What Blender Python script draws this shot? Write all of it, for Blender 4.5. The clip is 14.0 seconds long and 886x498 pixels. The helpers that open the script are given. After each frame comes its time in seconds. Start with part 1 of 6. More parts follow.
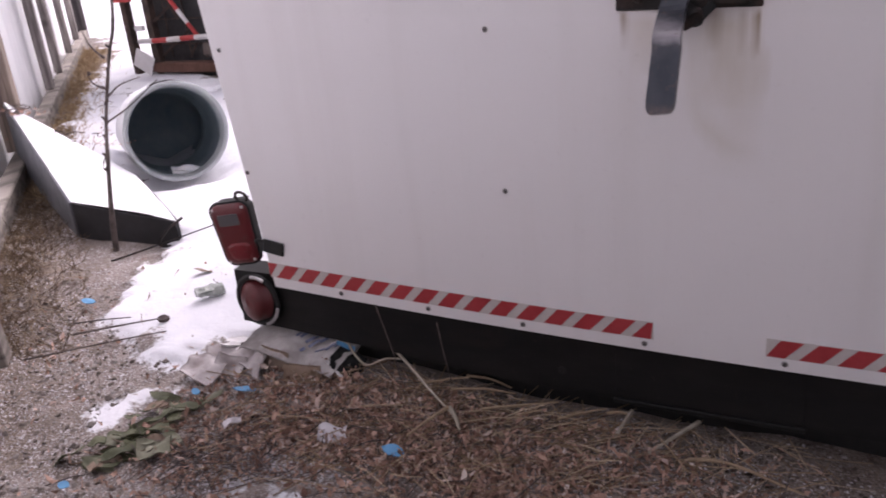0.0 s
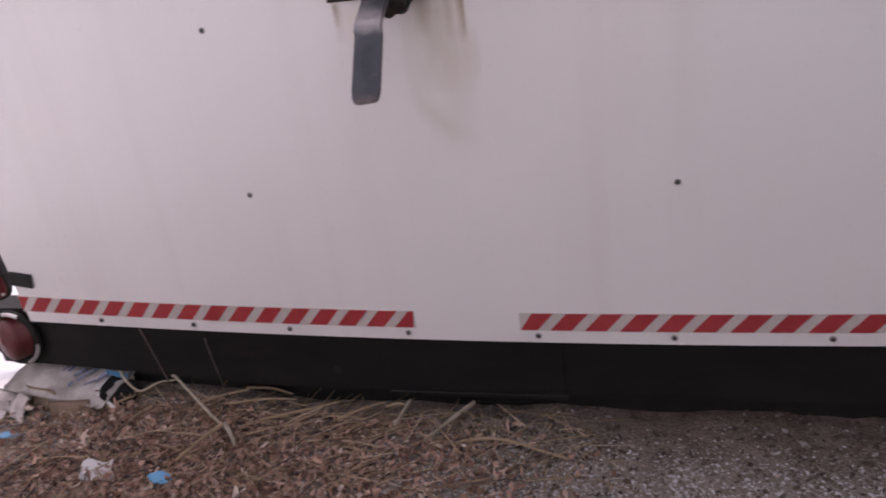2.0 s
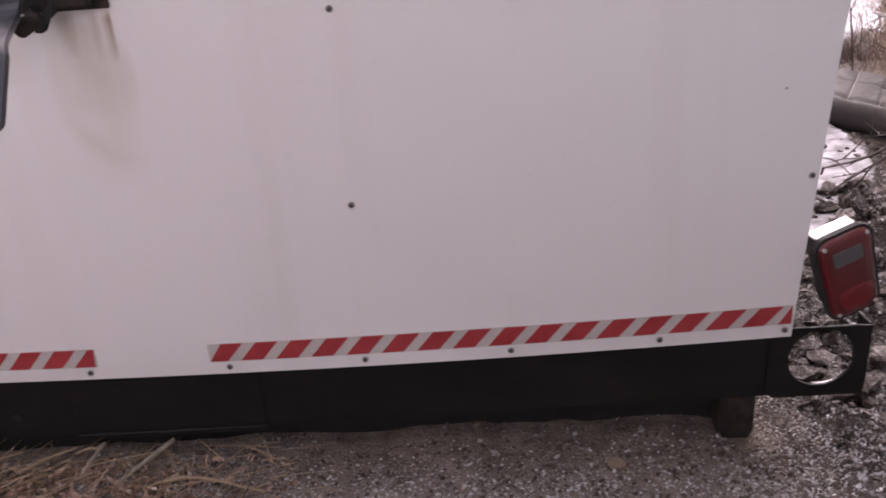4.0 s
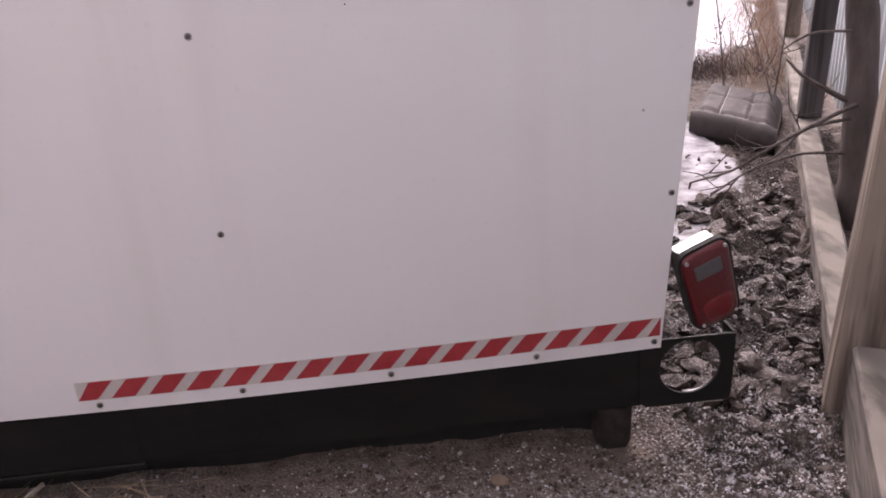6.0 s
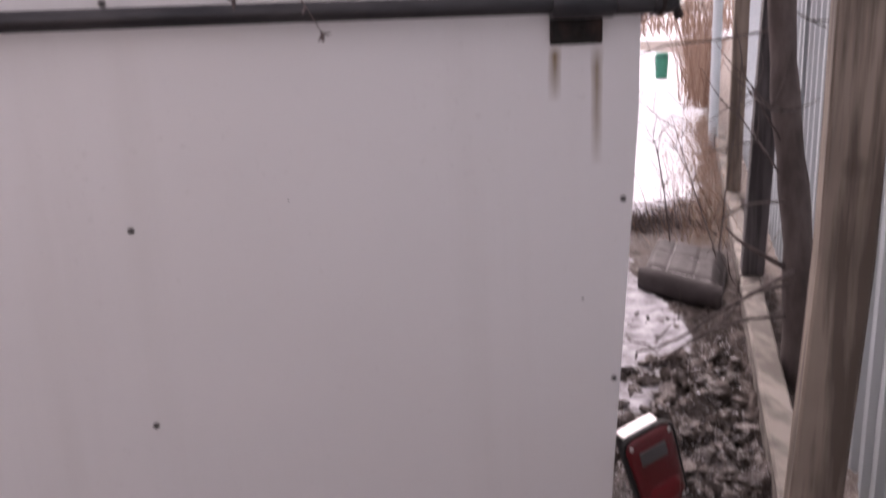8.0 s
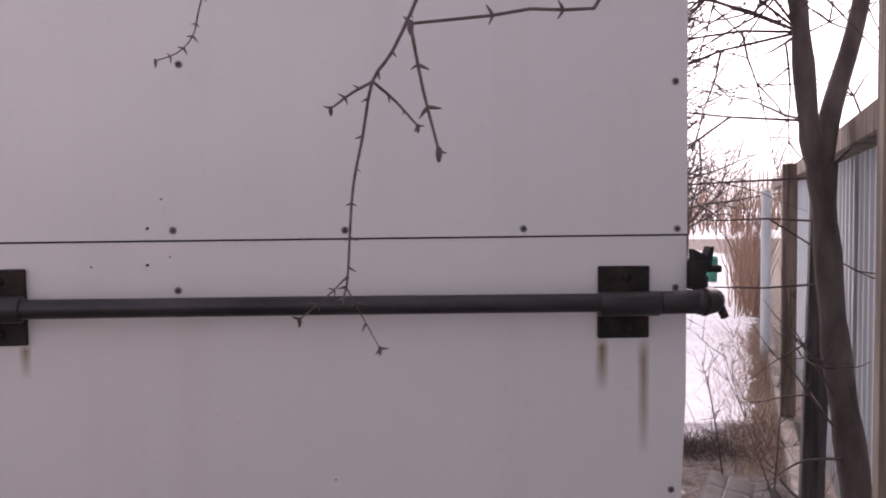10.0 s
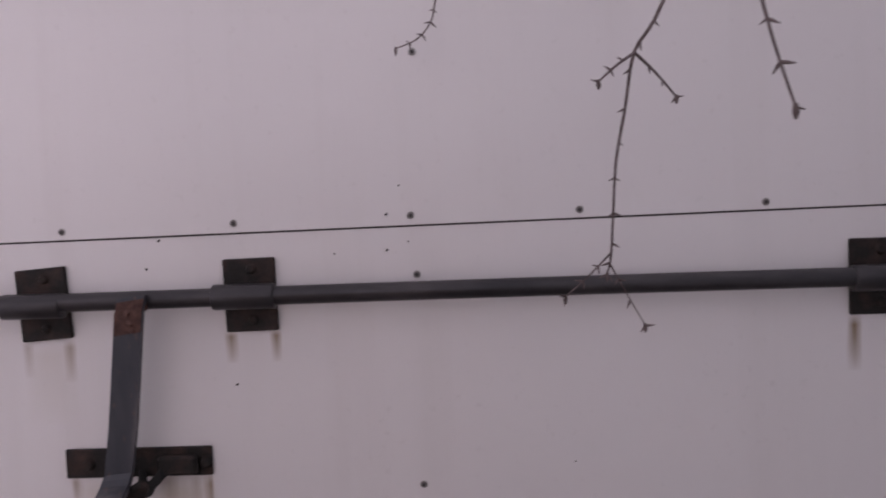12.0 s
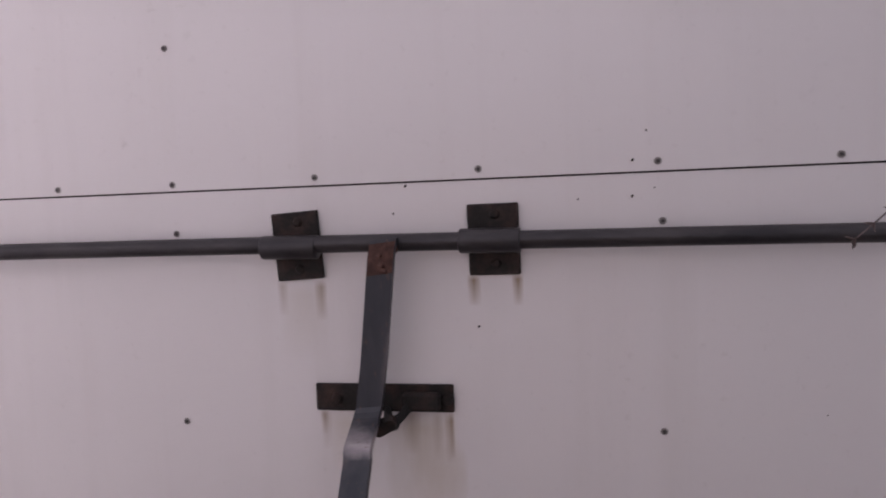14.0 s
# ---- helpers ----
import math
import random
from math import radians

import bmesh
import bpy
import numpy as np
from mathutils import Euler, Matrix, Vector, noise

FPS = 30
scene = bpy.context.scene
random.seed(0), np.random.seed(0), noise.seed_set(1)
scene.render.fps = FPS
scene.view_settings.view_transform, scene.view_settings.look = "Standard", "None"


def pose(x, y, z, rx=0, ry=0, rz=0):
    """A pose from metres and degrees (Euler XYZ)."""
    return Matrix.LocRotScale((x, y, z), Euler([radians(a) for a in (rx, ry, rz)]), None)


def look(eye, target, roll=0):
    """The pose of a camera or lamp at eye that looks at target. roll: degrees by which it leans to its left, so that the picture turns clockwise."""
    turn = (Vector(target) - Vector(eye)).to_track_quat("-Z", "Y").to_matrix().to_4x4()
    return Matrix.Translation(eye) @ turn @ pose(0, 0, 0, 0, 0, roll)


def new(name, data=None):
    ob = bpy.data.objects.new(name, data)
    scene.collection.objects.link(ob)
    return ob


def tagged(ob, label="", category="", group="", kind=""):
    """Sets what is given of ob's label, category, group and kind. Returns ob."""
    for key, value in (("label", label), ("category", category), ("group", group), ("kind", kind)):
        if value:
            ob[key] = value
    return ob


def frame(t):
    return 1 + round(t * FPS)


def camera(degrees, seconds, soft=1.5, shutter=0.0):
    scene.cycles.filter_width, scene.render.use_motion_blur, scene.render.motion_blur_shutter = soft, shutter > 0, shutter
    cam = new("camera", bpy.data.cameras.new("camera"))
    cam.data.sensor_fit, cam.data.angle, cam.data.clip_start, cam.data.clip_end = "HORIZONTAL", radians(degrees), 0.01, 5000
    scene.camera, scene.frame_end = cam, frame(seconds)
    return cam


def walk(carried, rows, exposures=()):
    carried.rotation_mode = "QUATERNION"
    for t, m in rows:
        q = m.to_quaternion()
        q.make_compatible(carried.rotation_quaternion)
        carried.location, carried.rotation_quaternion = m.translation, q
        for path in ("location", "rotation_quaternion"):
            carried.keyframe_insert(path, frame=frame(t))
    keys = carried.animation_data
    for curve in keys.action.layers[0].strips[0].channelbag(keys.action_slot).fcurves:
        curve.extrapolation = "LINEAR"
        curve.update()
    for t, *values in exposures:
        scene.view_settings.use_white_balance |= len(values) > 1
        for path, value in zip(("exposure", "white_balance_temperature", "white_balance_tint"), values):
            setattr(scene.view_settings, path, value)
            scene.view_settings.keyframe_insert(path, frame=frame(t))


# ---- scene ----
cam = camera(55.3, 14.0, soft=1.8, shutter=0.4)
PATH = [
    (0, (0.136, -1.684, 1.220), (-0.723, -0.047, 0.456), -5.71),
    (0.5, (0.184, -1.653, 1.204), (-0.601, 0.016, 0.429), -5.90),
    (1, (0.232, -1.626, 1.194), (-0.476, 0.072, 0.409), -6.45),
    (1.5, (0.277, -1.605, 1.188), (-0.358, 0.116, 0.391), -7.23),
    (2, (0.338, -1.584, 1.180), (-0.201, 0.167, 0.379), -7.96),
    (2.5, (0.392, -1.565, 1.174), (-0.037, 0.214, 0.368), -7.27),
    (3, (0.445, -1.546, 1.175), (0.141, 0.256, 0.363), -6.79),
    (3.5, (0.499, -1.523, 1.179), (0.330, 0.288, 0.347), -5.91),
    (4, (0.567, -1.508, 1.173), (0.492, 0.310, 0.343), -4.51),
    (6.3, (0.632, -1.504, 1.190), (0.784, 0.319, 0.382), -3.62),
    (6.5, (0.632, -1.509, 1.191), (0.779, 0.316, 0.386), -3.71),
    (7, (0.630, -1.508, 1.191), (0.774, 0.317, 0.387), -3.56),
    (7.3, (0.637, -1.507, 1.189), (0.784, 0.322, 0.392), -3.78),
    (7.5, (0.642, -1.502, 1.207), (0.829, 0.346, 0.466), -3.80),
    (7.8, (0.650, -1.488, 1.244), (0.928, 0.397, 0.638), -3.54),
    (8, (0.674, -1.478, 1.283), (0.940, 0.432, 0.762), -2.50),
    (8.2, (0.686, -1.479, 1.302), (0.937, 0.469, 0.924), -1.20),
    (8.4, (0.694, -1.464, 1.356), (0.957, 0.503, 1.101), -0.78),
    (8.6, (0.710, -1.462, 1.447), (0.985, 0.513, 1.257), -0.68),
    (8.7, (0.716, -1.470, 1.480), (1.005, 0.503, 1.308), -0.12),
    (10.8, (0.616, -1.493, 1.462), (0.676, 0.504, 1.373), -1.50),
    (11, (0.598, -1.491, 1.469), (0.626, 0.506, 1.371), -1.70),
    (11.5, (0.541, -1.486, 1.463), (0.501, 0.511, 1.359), -2.48),
    (12, (0.486, -1.480, 1.451), (0.361, 0.513, 1.348), -2.62),
    (12.5, (0.434, -1.487, 1.437), (0.199, 0.496, 1.324), -2.38),
    (13, (0.406, -1.489, 1.434), (0.085, 0.480, 1.289), -1.95),
    (13.5, (0.355, -1.503, 1.416), (-0.042, 0.451, 1.264), -2.40),
    (14, (0.297, -1.519, 1.424), (-0.146, 0.424, 1.255), -2.53),
]
walk(cam, [(t, look(eye, target, roll)) for t, eye, target, roll in PATH],
     [(0, 1.06, 6480, 28), (2.0, 1.40, 6680, 28), (4.0, 1.53, 6820, 29), (7.3, 1.56, 6820, 29), (8.0, 1.18, 6850, 30), (8.6, 1.02, 6850, 31), (11, 0.67, 6720, 32), (12, 0.84, 6720, 32), (14, 0.82, 6780, 31)])

# ---- world and light: bright overcast winter day ----
world = bpy.data.worlds.new("world")
scene.world = world
world.use_nodes = True
wn = world.node_tree
sky = wn.nodes.new("ShaderNodeTexSky")
sky.sky_type = "NISHITA"
sky.sun_disc = False
sky.sun_elevation = radians(35)
sky.sun_rotation = radians(10)
sky.dust_density = 4.0
grey = wn.nodes.new("ShaderNodeHueSaturation")
grey.inputs["Saturation"].default_value = 0.12
wn.links.new(sky.outputs["Color"], grey.inputs["Color"])
# overcast: the cloud is brightest overhead
way, height = wn.nodes.new("ShaderNodeTexCoord"), wn.nodes.new("ShaderNodeSeparateXYZ")
wn.links.new(way.outputs["Generated"], height.inputs[0])
rise = wn.nodes.new("ShaderNodeMapRange")
rise.inputs["From Min"].default_value, rise.inputs["From Max"].default_value = 0.0, 1.0
rise.inputs["To Min"].default_value, rise.inputs["To Max"].default_value = 0.80, 1.5
wn.links.new(height.outputs[2], rise.inputs["Value"])
cloud = wn.nodes.new("ShaderNodeVectorMath")
cloud.operation = "SCALE"
wn.links.new(grey.outputs["Color"], cloud.inputs[0])
wn.links.new(rise.outputs["Result"], cloud.inputs["Scale"])
wn.links.new(cloud.outputs[0], wn.nodes["Background"].inputs["Color"])
wn.nodes["Background"].inputs["Strength"].default_value = 0.12
sun = new("sun", bpy.data.lights.new("sun", "SUN"))
sun.data.energy, sun.data.angle, sun.data.color = 1.0, radians(40), (1, 0.97, 0.94)
sun.matrix_world = look((1.0, 6, 8), (0, 0, 0))


# ---- helpers ----
class Nodes:
    """Short way to lay out a node material."""

    def __init__(self, name, rough=0.6, metal=0.0, spec=0.5):
        self.m = bpy.data.materials.new(name)
        self.m.use_nodes = True
        self.t = self.m.node_tree
        self.b = self.t.nodes["Principled BSDF"]
        self.b.inputs["Roughness"].default_value = rough
        self.b.inputs["Metallic"].default_value = metal
        self.b.inputs["Specular IOR Level"].default_value = spec
        self.geo = self.t.nodes.new("ShaderNodeNewGeometry")
        self.pos = self.geo.outputs["Position"]

    def link(self, a, b):
        self.t.links.new(a, b)

    def math(self, op, a, b=0.5, clamp=False):
        n = self.t.nodes.new("ShaderNodeMath")
        n.operation, n.use_clamp = op, clamp
        for i, v in enumerate((a, b)):
            if isinstance(v, (int, float)):
                n.inputs[i].default_value = v
            else:
                self.link(v, n.inputs[i])
        return n.outputs[0]

    def noise(self, scale, detail=4.0, stretch=None, rough=0.55):
        n = self.t.nodes.new("ShaderNodeTexNoise")
        n.inputs["Scale"].default_value, n.inputs["Detail"].default_value, n.inputs["Roughness"].default_value = scale, detail, rough
        src = self.pos
        if stretch:
            mp = self.t.nodes.new("ShaderNodeMapping")
            mp.inputs["Scale"].default_value = stretch
            self.link(src, mp.inputs["Vector"])
            src = mp.outputs[0]
        self.link(src, n.inputs["Vector"])
        return n.outputs["Fac"]

    def voronoi(self, scale, feature="F1"):
        n = self.t.nodes.new("ShaderNodeTexVoronoi")
        n.feature = feature
        n.inputs["Scale"].default_value = scale
        self.link(self.pos, n.inputs["Vector"])
        return n

    def ramp(self, fac, stops):
        n = self.t.nodes.new("ShaderNodeValToRGB")
        e = n.color_ramp.elements
        while len(e) < len(stops):
            e.new(0.5)
        for k, (p, c) in zip(e, stops):
            k.position = p
            k.color = (*c, 1) if isinstance(c, tuple) else (c, c, c, 1)
        self.link(fac, n.inputs["Fac"])
        return n.outputs["Color"]

    def mix(self, fac, a, b, kind="MIX"):
        n = self.t.nodes.new("ShaderNodeMix")
        n.data_type, n.blend_type = "RGBA", kind
        for s, v in ((n.inputs[0], fac), (n.inputs[6], a), (n.inputs[7], b)):
            if isinstance(v, (int, float)):
                s.default_value = v
            elif isinstance(v, tuple):
                s.default_value = (*v, 1)
            else:
                self.link(v, s)
        return n.outputs[2]

    def axis(self, i):
        n = self.t.nodes.new("ShaderNodeSeparateXYZ")
        self.link(self.pos, n.inputs[0])
        return n.outputs[i]

    def attr(self, name):
        n = self.t.nodes.new("ShaderNodeAttribute")
        n.attribute_name = name
        return n.outputs["Fac"]

    def colour(self, c):
        s = self.b.inputs["Base Color"]
        if isinstance(c, tuple):
            s.default_value = (*c, 1)
        else:
            self.link(c, s)
        return self

    def rough(self, fac, lo, hi):
        self.link(self.math("MULTIPLY_ADD", fac, hi - lo), self.b.inputs["Roughness"])
        self.b.inputs["Roughness"].links[0].from_node.inputs[2].default_value = lo
        return self

    def bump(self, h, strength, dist=0.01):
        n = self.t.nodes.new("ShaderNodeBump")
        n.inputs["Strength"].default_value, n.inputs["Distance"].default_value = strength, dist
        self.link(h, n.inputs["Height"])
        if self.b.inputs["Normal"].links:
            self.link(self.b.inputs["Normal"].links[0].from_socket, n.inputs["Normal"])
        self.link(n.outputs[0], self.b.inputs["Normal"])
        return self


def thing(name, loc, label, category, group="", kind=""):
    ob = new(name)
    ob.location = loc
    ob.empty_display_size = 0.1
    return tagged(ob, label, category, group, kind)


def link_part(ob, parent, label=""):
    if parent is not None:
        ob.parent = parent
        if parent.data is None:
            ob.matrix_parent_inverse = Matrix.Translation(-parent.location)
        elif parent.location.length > 0:
            ob.matrix_parent_inverse = Matrix.Translation(-parent.location)
    if label:
        ob["label"] = label
    return ob


def part(name, bm, material, parent=None, label="", smooth=False):
    me = bpy.data.meshes.new(name)
    if isinstance(bm, tuple):
        me.from_pydata(bm[0], [], bm[1])
    else:
        bmesh.ops.recalc_face_normals(bm, faces=bm.faces)
        bm.to_mesh(me)
        bm.free()
    me.materials.append(material)
    if smooth:
        me.polygons.foreach_set("use_smooth", [True] * len(me.polygons))
    return link_part(new(name, me), parent, label)


def block(size, m=Matrix(), bevel=0.0, bm=None, segs=1):
    """A bevelled box of that size at the pose m."""
    own = bmesh.new()
    bmesh.ops.create_cube(own, size=1)
    for v in own.verts:
        v.co = Vector((v.co.x * size[0], v.co.y * size[1], v.co.z * size[2]))
    if bevel:
        bmesh.ops.bevel(own, geom=own.edges[:], offset=bevel, segments=segs, affect="EDGES", profile=0.6)
    own.transform(m)
    if bm is None:
        return own
    tmp = bpy.data.meshes.new("tmp")
    own.to_mesh(tmp)
    own.free()
    bm.from_mesh(tmp)
    bpy.data.meshes.remove(tmp)
    return bm


def span(x0, x1, y0, y1, z0, z1, bevel=0.0, bm=None, segs=1):
    return block((x1 - x0, y1 - y0, z1 - z0), pose((x0 + x1) / 2, (y0 + y1) / 2, (z0 + z1) / 2), bevel, bm, segs)


def cyl(a, b, r, segs=20, r2=None, bm=None, bevel=0.0):
    """A capped cylinder from a to b."""
    a, b = Vector(a), Vector(b)
    own = bmesh.new()
    bmesh.ops.create_cone(own, cap_ends=True, segments=segs, radius1=r, radius2=r if r2 is None else r2, depth=(b - a).length)
    if bevel:
        rim = [e for e in own.edges if any(len(f.verts) > 4 for f in e.link_faces)]
        bmesh.ops.bevel(own, geom=rim, offset=bevel, segments=2, affect="EDGES", profile=0.5)
    own.transform(Matrix.Translation((a + b) / 2) @ (b - a).to_track_quat("Z", "Y").to_matrix().to_4x4())
    if bm is None:
        return own
    tmp = bpy.data.meshes.new("tmp")
    own.to_mesh(tmp)
    own.free()
    bm.from_mesh(tmp)
    bpy.data.meshes.remove(tmp)
    return bm


def tube(out, pts, radii, segs=6):
    """Adds a tapered tube along pts to the lists out = (verts, faces)."""
    verts, faces = out
    pts = [Vector(p) for p in pts]
    side = None
    base = len(verts)
    for i, p in enumerate(pts):
        d = (pts[min(i + 1, len(pts) - 1)] - pts[max(i - 1, 0)]).normalized()
        if side is None:
            side = d.orthogonal().normalized()
        side = (side - d * side.dot(d)).normalized()
        other = d.cross(side)
        r = radii[i] if isinstance(radii, (list, tuple)) else radii
        for k in range(segs):
            a = 2 * math.pi * k / segs
            verts.append(tuple(p + (side * math.cos(a) + other * math.sin(a)) * r))
    n = len(pts)
    for i in range(n - 1):
        for k in range(segs):
            a, b = base + i * segs + k, base + i * segs + (k + 1) % segs
            faces.append((a, b, b + segs, a + segs))
    faces.append(tuple(base + k for k in reversed(range(segs))))
    faces.append(tuple(base + (n - 1) * segs + k for k in range(segs)))
    return out


def curve_pts(pts, n):
    """Catmull-Rom points through pts."""
    p = [Vector(q) for q in pts]
    p = [2 * p[0] - p[1]] + p + [2 * p[-1] - p[-2]]
    out = []
    for i in range(1, len(p) - 2):
        for k in range(n):
            t = k / n
            out.append(0.5 * (2 * p[i] + (p[i + 1] - p[i - 1]) * t + (2 * p[i - 1] - 5 * p[i] + 4 * p[i + 1] - p[i + 2]) * t * t
                              + (3 * p[i] - p[i - 1] - 3 * p[i + 1] + p[i + 2]) * t ** 3))
    out.append(p[-2])
    return out


# ---- materials ----
def paint_white():
    n = Nodes("white_paint", 0.42, spec=0.75)
    big = n.noise(1.3, 3)
    streak = n.noise(9, 4, (1, 1, 0.06))
    fine = n.noise(60, 3)
    c = n.mix(n.math("MULTIPLY", big, 0.5), (0.79, 0.77, 0.78), (0.73, 0.72, 0.72))
    c = n.mix(n.ramp(streak, [(0.52, 0.0), (0.78, 0.22)]), c, (0.60, 0.57, 0.55))
    c = n.mix(n.ramp(fine, [(0.63, 0.0), (0.75, 0.12)]), c, (0.5, 0.47, 0.45))
    speck = n.voronoi(6.0)
    c = n.mix(n.ramp(speck.outputs["Distance"], [(0.010, 0.75), (0.022, 0.0)]), c, (0.16, 0.14, 0.13))
    x, z = n.axis(0), n.axis(2)
    wob = n.noise(14, 3, (1, 1, 0.35))
    # rust runs: centre, half width, top, length, strength
    for cx, hw, top, ln, amount in ((1.093, 0.013, 1.235, 0.10, 1.2), (1.17, 0.014, 1.235, 0.22, 1.2), (0.006, 0.012, 1.245, 0.06, 1.0), (0.088, 0.011, 1.245, 0.06, 1.0),
                                    (-0.372, 0.012, 1.24, 0.07, 0.5), (-0.292, 0.012, 1.24, 0.08, 0.75), (-0.052, 0.010, 0.985, 0.10, 0.7), (-0.298, 0.014, 0.985, 0.08, 0.45),
                                    (-0.047, 0.006, 0.985, 0.09, 1.0), (-0.30, 0.009, 0.985, 0.05, 0.8), (-0.10, 0.075, 0.99, 0.20, 0.5), (-0.085, 0.06, 0.93, 0.28, 0.24), (-0.075, 0.012, 0.99, 0.10, 0.4), (-0.125, 0.02, 0.99, 0.09, 0.5), (-0.335, 0.05, 1.24, 0.16, 0.2), (-0.25, 0.05, 0.985, 0.13, 0.35)):
        dx = n.math("ABSOLUTE", n.math("SUBTRACT", x, cx))
        dx = n.math("ADD", dx, n.math("MULTIPLY", n.math("SUBTRACT", wob, 0.5), hw * 1.6))
        across = n.math("SUBTRACT", 1.0, n.math("DIVIDE", dx, hw), True)
        down = n.math("DIVIDE", n.math("SUBTRACT", top, z), ln)
        fade = n.math("SUBTRACT", 1.0, down, True)
        below = n.math("MULTIPLY", down, 5.0, True)
        f = n.math("MULTIPLY", n.math("MULTIPLY", n.math("POWER", across, 0.7), n.math("POWER", fade, 0.65)), n.math("MULTIPLY", below, amount), True)
        c = n.mix(f, c, (0.40, 0.31, 0.16) if hw > 0.03 else (0.22, 0.135, 0.055))
    # olive smear left by the swinging lever, and a small pale repair below it
    r = n.math("SQRT", n.math("ADD", n.math("POWER", n.math("ADD", x, 0.047), 2.0), n.math("POWER", n.math("SUBTRACT", z, 0.816), 2.0)))
    band = n.math("SUBTRACT", 1.0, n.math("DIVIDE", n.math("ABSOLUTE", n.math("SUBTRACT", n.math("ADD", r, n.math("MULTIPLY", wob, 0.03)), 0.125)), 0.030), True)
    low = n.math("MULTIPLY", n.math("SUBTRACT", 0.87, z), 9.0, True)
    lefty = n.math("MULTIPLY", n.math("SUBTRACT", -0.035, x), 14.0, True)
    c = n.mix(n.math("MULTIPLY", n.math("MULTIPLY", band, low), n.math("MULTIPLY", lefty, 0.24)), c, (0.46, 0.42, 0.30))
    scuff = n.math("MULTIPLY", n.ramp(n.noise(38, 5), [(0.60, 0.0), (0.72, 1.0)]), n.ramp(n.noise(2.4, 3), [(0.55, 0.0), (0.70, 0.30)]))
    c = n.mix(scuff, c, (0.42, 0.39, 0.37))
    n.colour(c)
    n.rough(fine, 0.24, 0.40)
    n.b.inputs["Coat Weight"].default_value = 0.7
    n.b.inputs["Coat Roughness"].default_value = 0.24
    n.bump(n.noise(2.2, 2), 0.25, 0.02)
    n.bump(fine, 0.04, 0.003)
    return n.m


def simple(name, a, b, scale, rough, metal=0.0, bump=0.2, dist=0.004, stretch=None, lo=0.35, hi=0.7, spec=0.5):
    n = Nodes(name, rough, metal, spec)
    f = n.noise(scale, 6, stretch)
    fine = n.noise(scale * 6, 3, stretch)
    n.colour(n.mix(n.math("MULTIPLY", fine, 0.35), n.ramp(f, [(lo, a), (hi, b)]), tuple(v * 0.6 for v in a)))
    n.rough(fine, max(rough - 0.12, 0.05), min(rough + 0.15, 1))
    if bump:
        n.bump(f, bump, dist)
        n.bump(fine, bump * 0.6, dist * 0.3)
    return n.m


def ground_mat():
    n = Nodes("ground", 0.95, spec=0.2)
    big, mid, fine = n.noise(1.7, 4), n.noise(11, 5), n.noise(70, 4)
    v = n.voronoi(130)
    vb = n.voronoi(26)
    c = n.ramp(mid, [(0.3, (0.13, 0.105, 0.092)), (0.55, (0.23, 0.193, 0.172)), (0.75, (0.32, 0.28, 0.255))])
    c = n.mix(n.ramp(big, [(0.4, 0.0), (0.65, 0.6)]), c, (0.20, 0.165, 0.14))
    stone = n.ramp(v.outputs["Color"], [(0.2, (0.15, 0.125, 0.11)), (0.6, (0.26, 0.22, 0.20)), (0.95, (0.38, 0.35, 0.33))])
    c = n.mix(n.ramp(v.outputs["Distance"], [(0.25, 0.6), (0.5, 0.0)]), c, stone)
    c = n.mix(n.attr("soil"), c, n.ramp(n.noise(19, 6), [(0.32, (0.028, 0.021, 0.018)), (0.55, (0.085, 0.067, 0.059)), (0.75, (0.17, 0.145, 0.132))]))
    c = n.mix(n.attr("dirt"), c, n.ramp(n.noise(13, 6), [(0.32, (0.092, 0.068, 0.054)), (0.55, (0.175, 0.136, 0.112)), (0.75, (0.245, 0.20, 0.172))]))
    straw = n.ramp(n.noise(22, 6, (1, 0.5, 1)), [(0.3, (0.045, 0.030, 0.020)), (0.6, (0.12, 0.083, 0.053)), (0.8, (0.22, 0.165, 0.11))])
    c = n.mix(n.attr("straw"), c, straw)
    # powder of frost between the stones
    frost = n.math("MULTIPLY", n.ramp(n.noise(150, 6, None, 0.7), [(0.52, 0.0), (0.62, 1.0)]), n.attr("frost"))
    frost = n.math("MULTIPLY", frost, n.ramp(n.noise(8, 4), [(0.36, 0.25), (0.58, 1.0)]))
    c = n.mix(frost, c, (0.62, 0.60, 0.62))
    edge = n.math("ADD", n.attr("snow"), n.math("MULTIPLY", n.math("SUBTRACT", n.noise(7, 6), 0.5), 1.1))
    edge = n.math("ADD", edge, n.math("MULTIPLY", n.math("SUBTRACT", fine, 0.5), 0.35))
    snow = n.ramp(edge, [(0.46, 0.0), (0.56, 1.0)])
    tone = n.ramp(n.noise(3, 5), [(0.35, (0.62, 0.63, 0.67)), (0.7, (0.76, 0.76, 0.79))])
    tone = n.mix(n.math("MULTIPLY", n.attr("soil"), 0.95), tone, n.ramp(n.noise(16, 5), [(0.35, (0.16, 0.15, 0.16)), (0.65, (0.42, 0.41, 0.44))]))
    dirty = n.ramp(n.noise(30, 5), [(0.66, 0.0), (0.76, 0.35)])
    tone = n.mix(dirty, tone, (0.42, 0.38, 0.35))
    n.colour(n.mix(snow, c, tone))
    n.bump(mid, 0.5, 0.02)
    bare = n.math("SUBTRACT", 1.0, snow)
    n.bump(n.math("MULTIPLY", bare, n.math("SUBTRACT", 1.0, v.outputs["Distance"])), 0.55, 0.008)
    n.bump(n.math("MULTIPLY", bare, n.math("SUBTRACT", 1.0, vb.outputs["Distance"])), 0.25, 0.012)
    n.bump(fine, 0.4, 0.004)
    return n.m


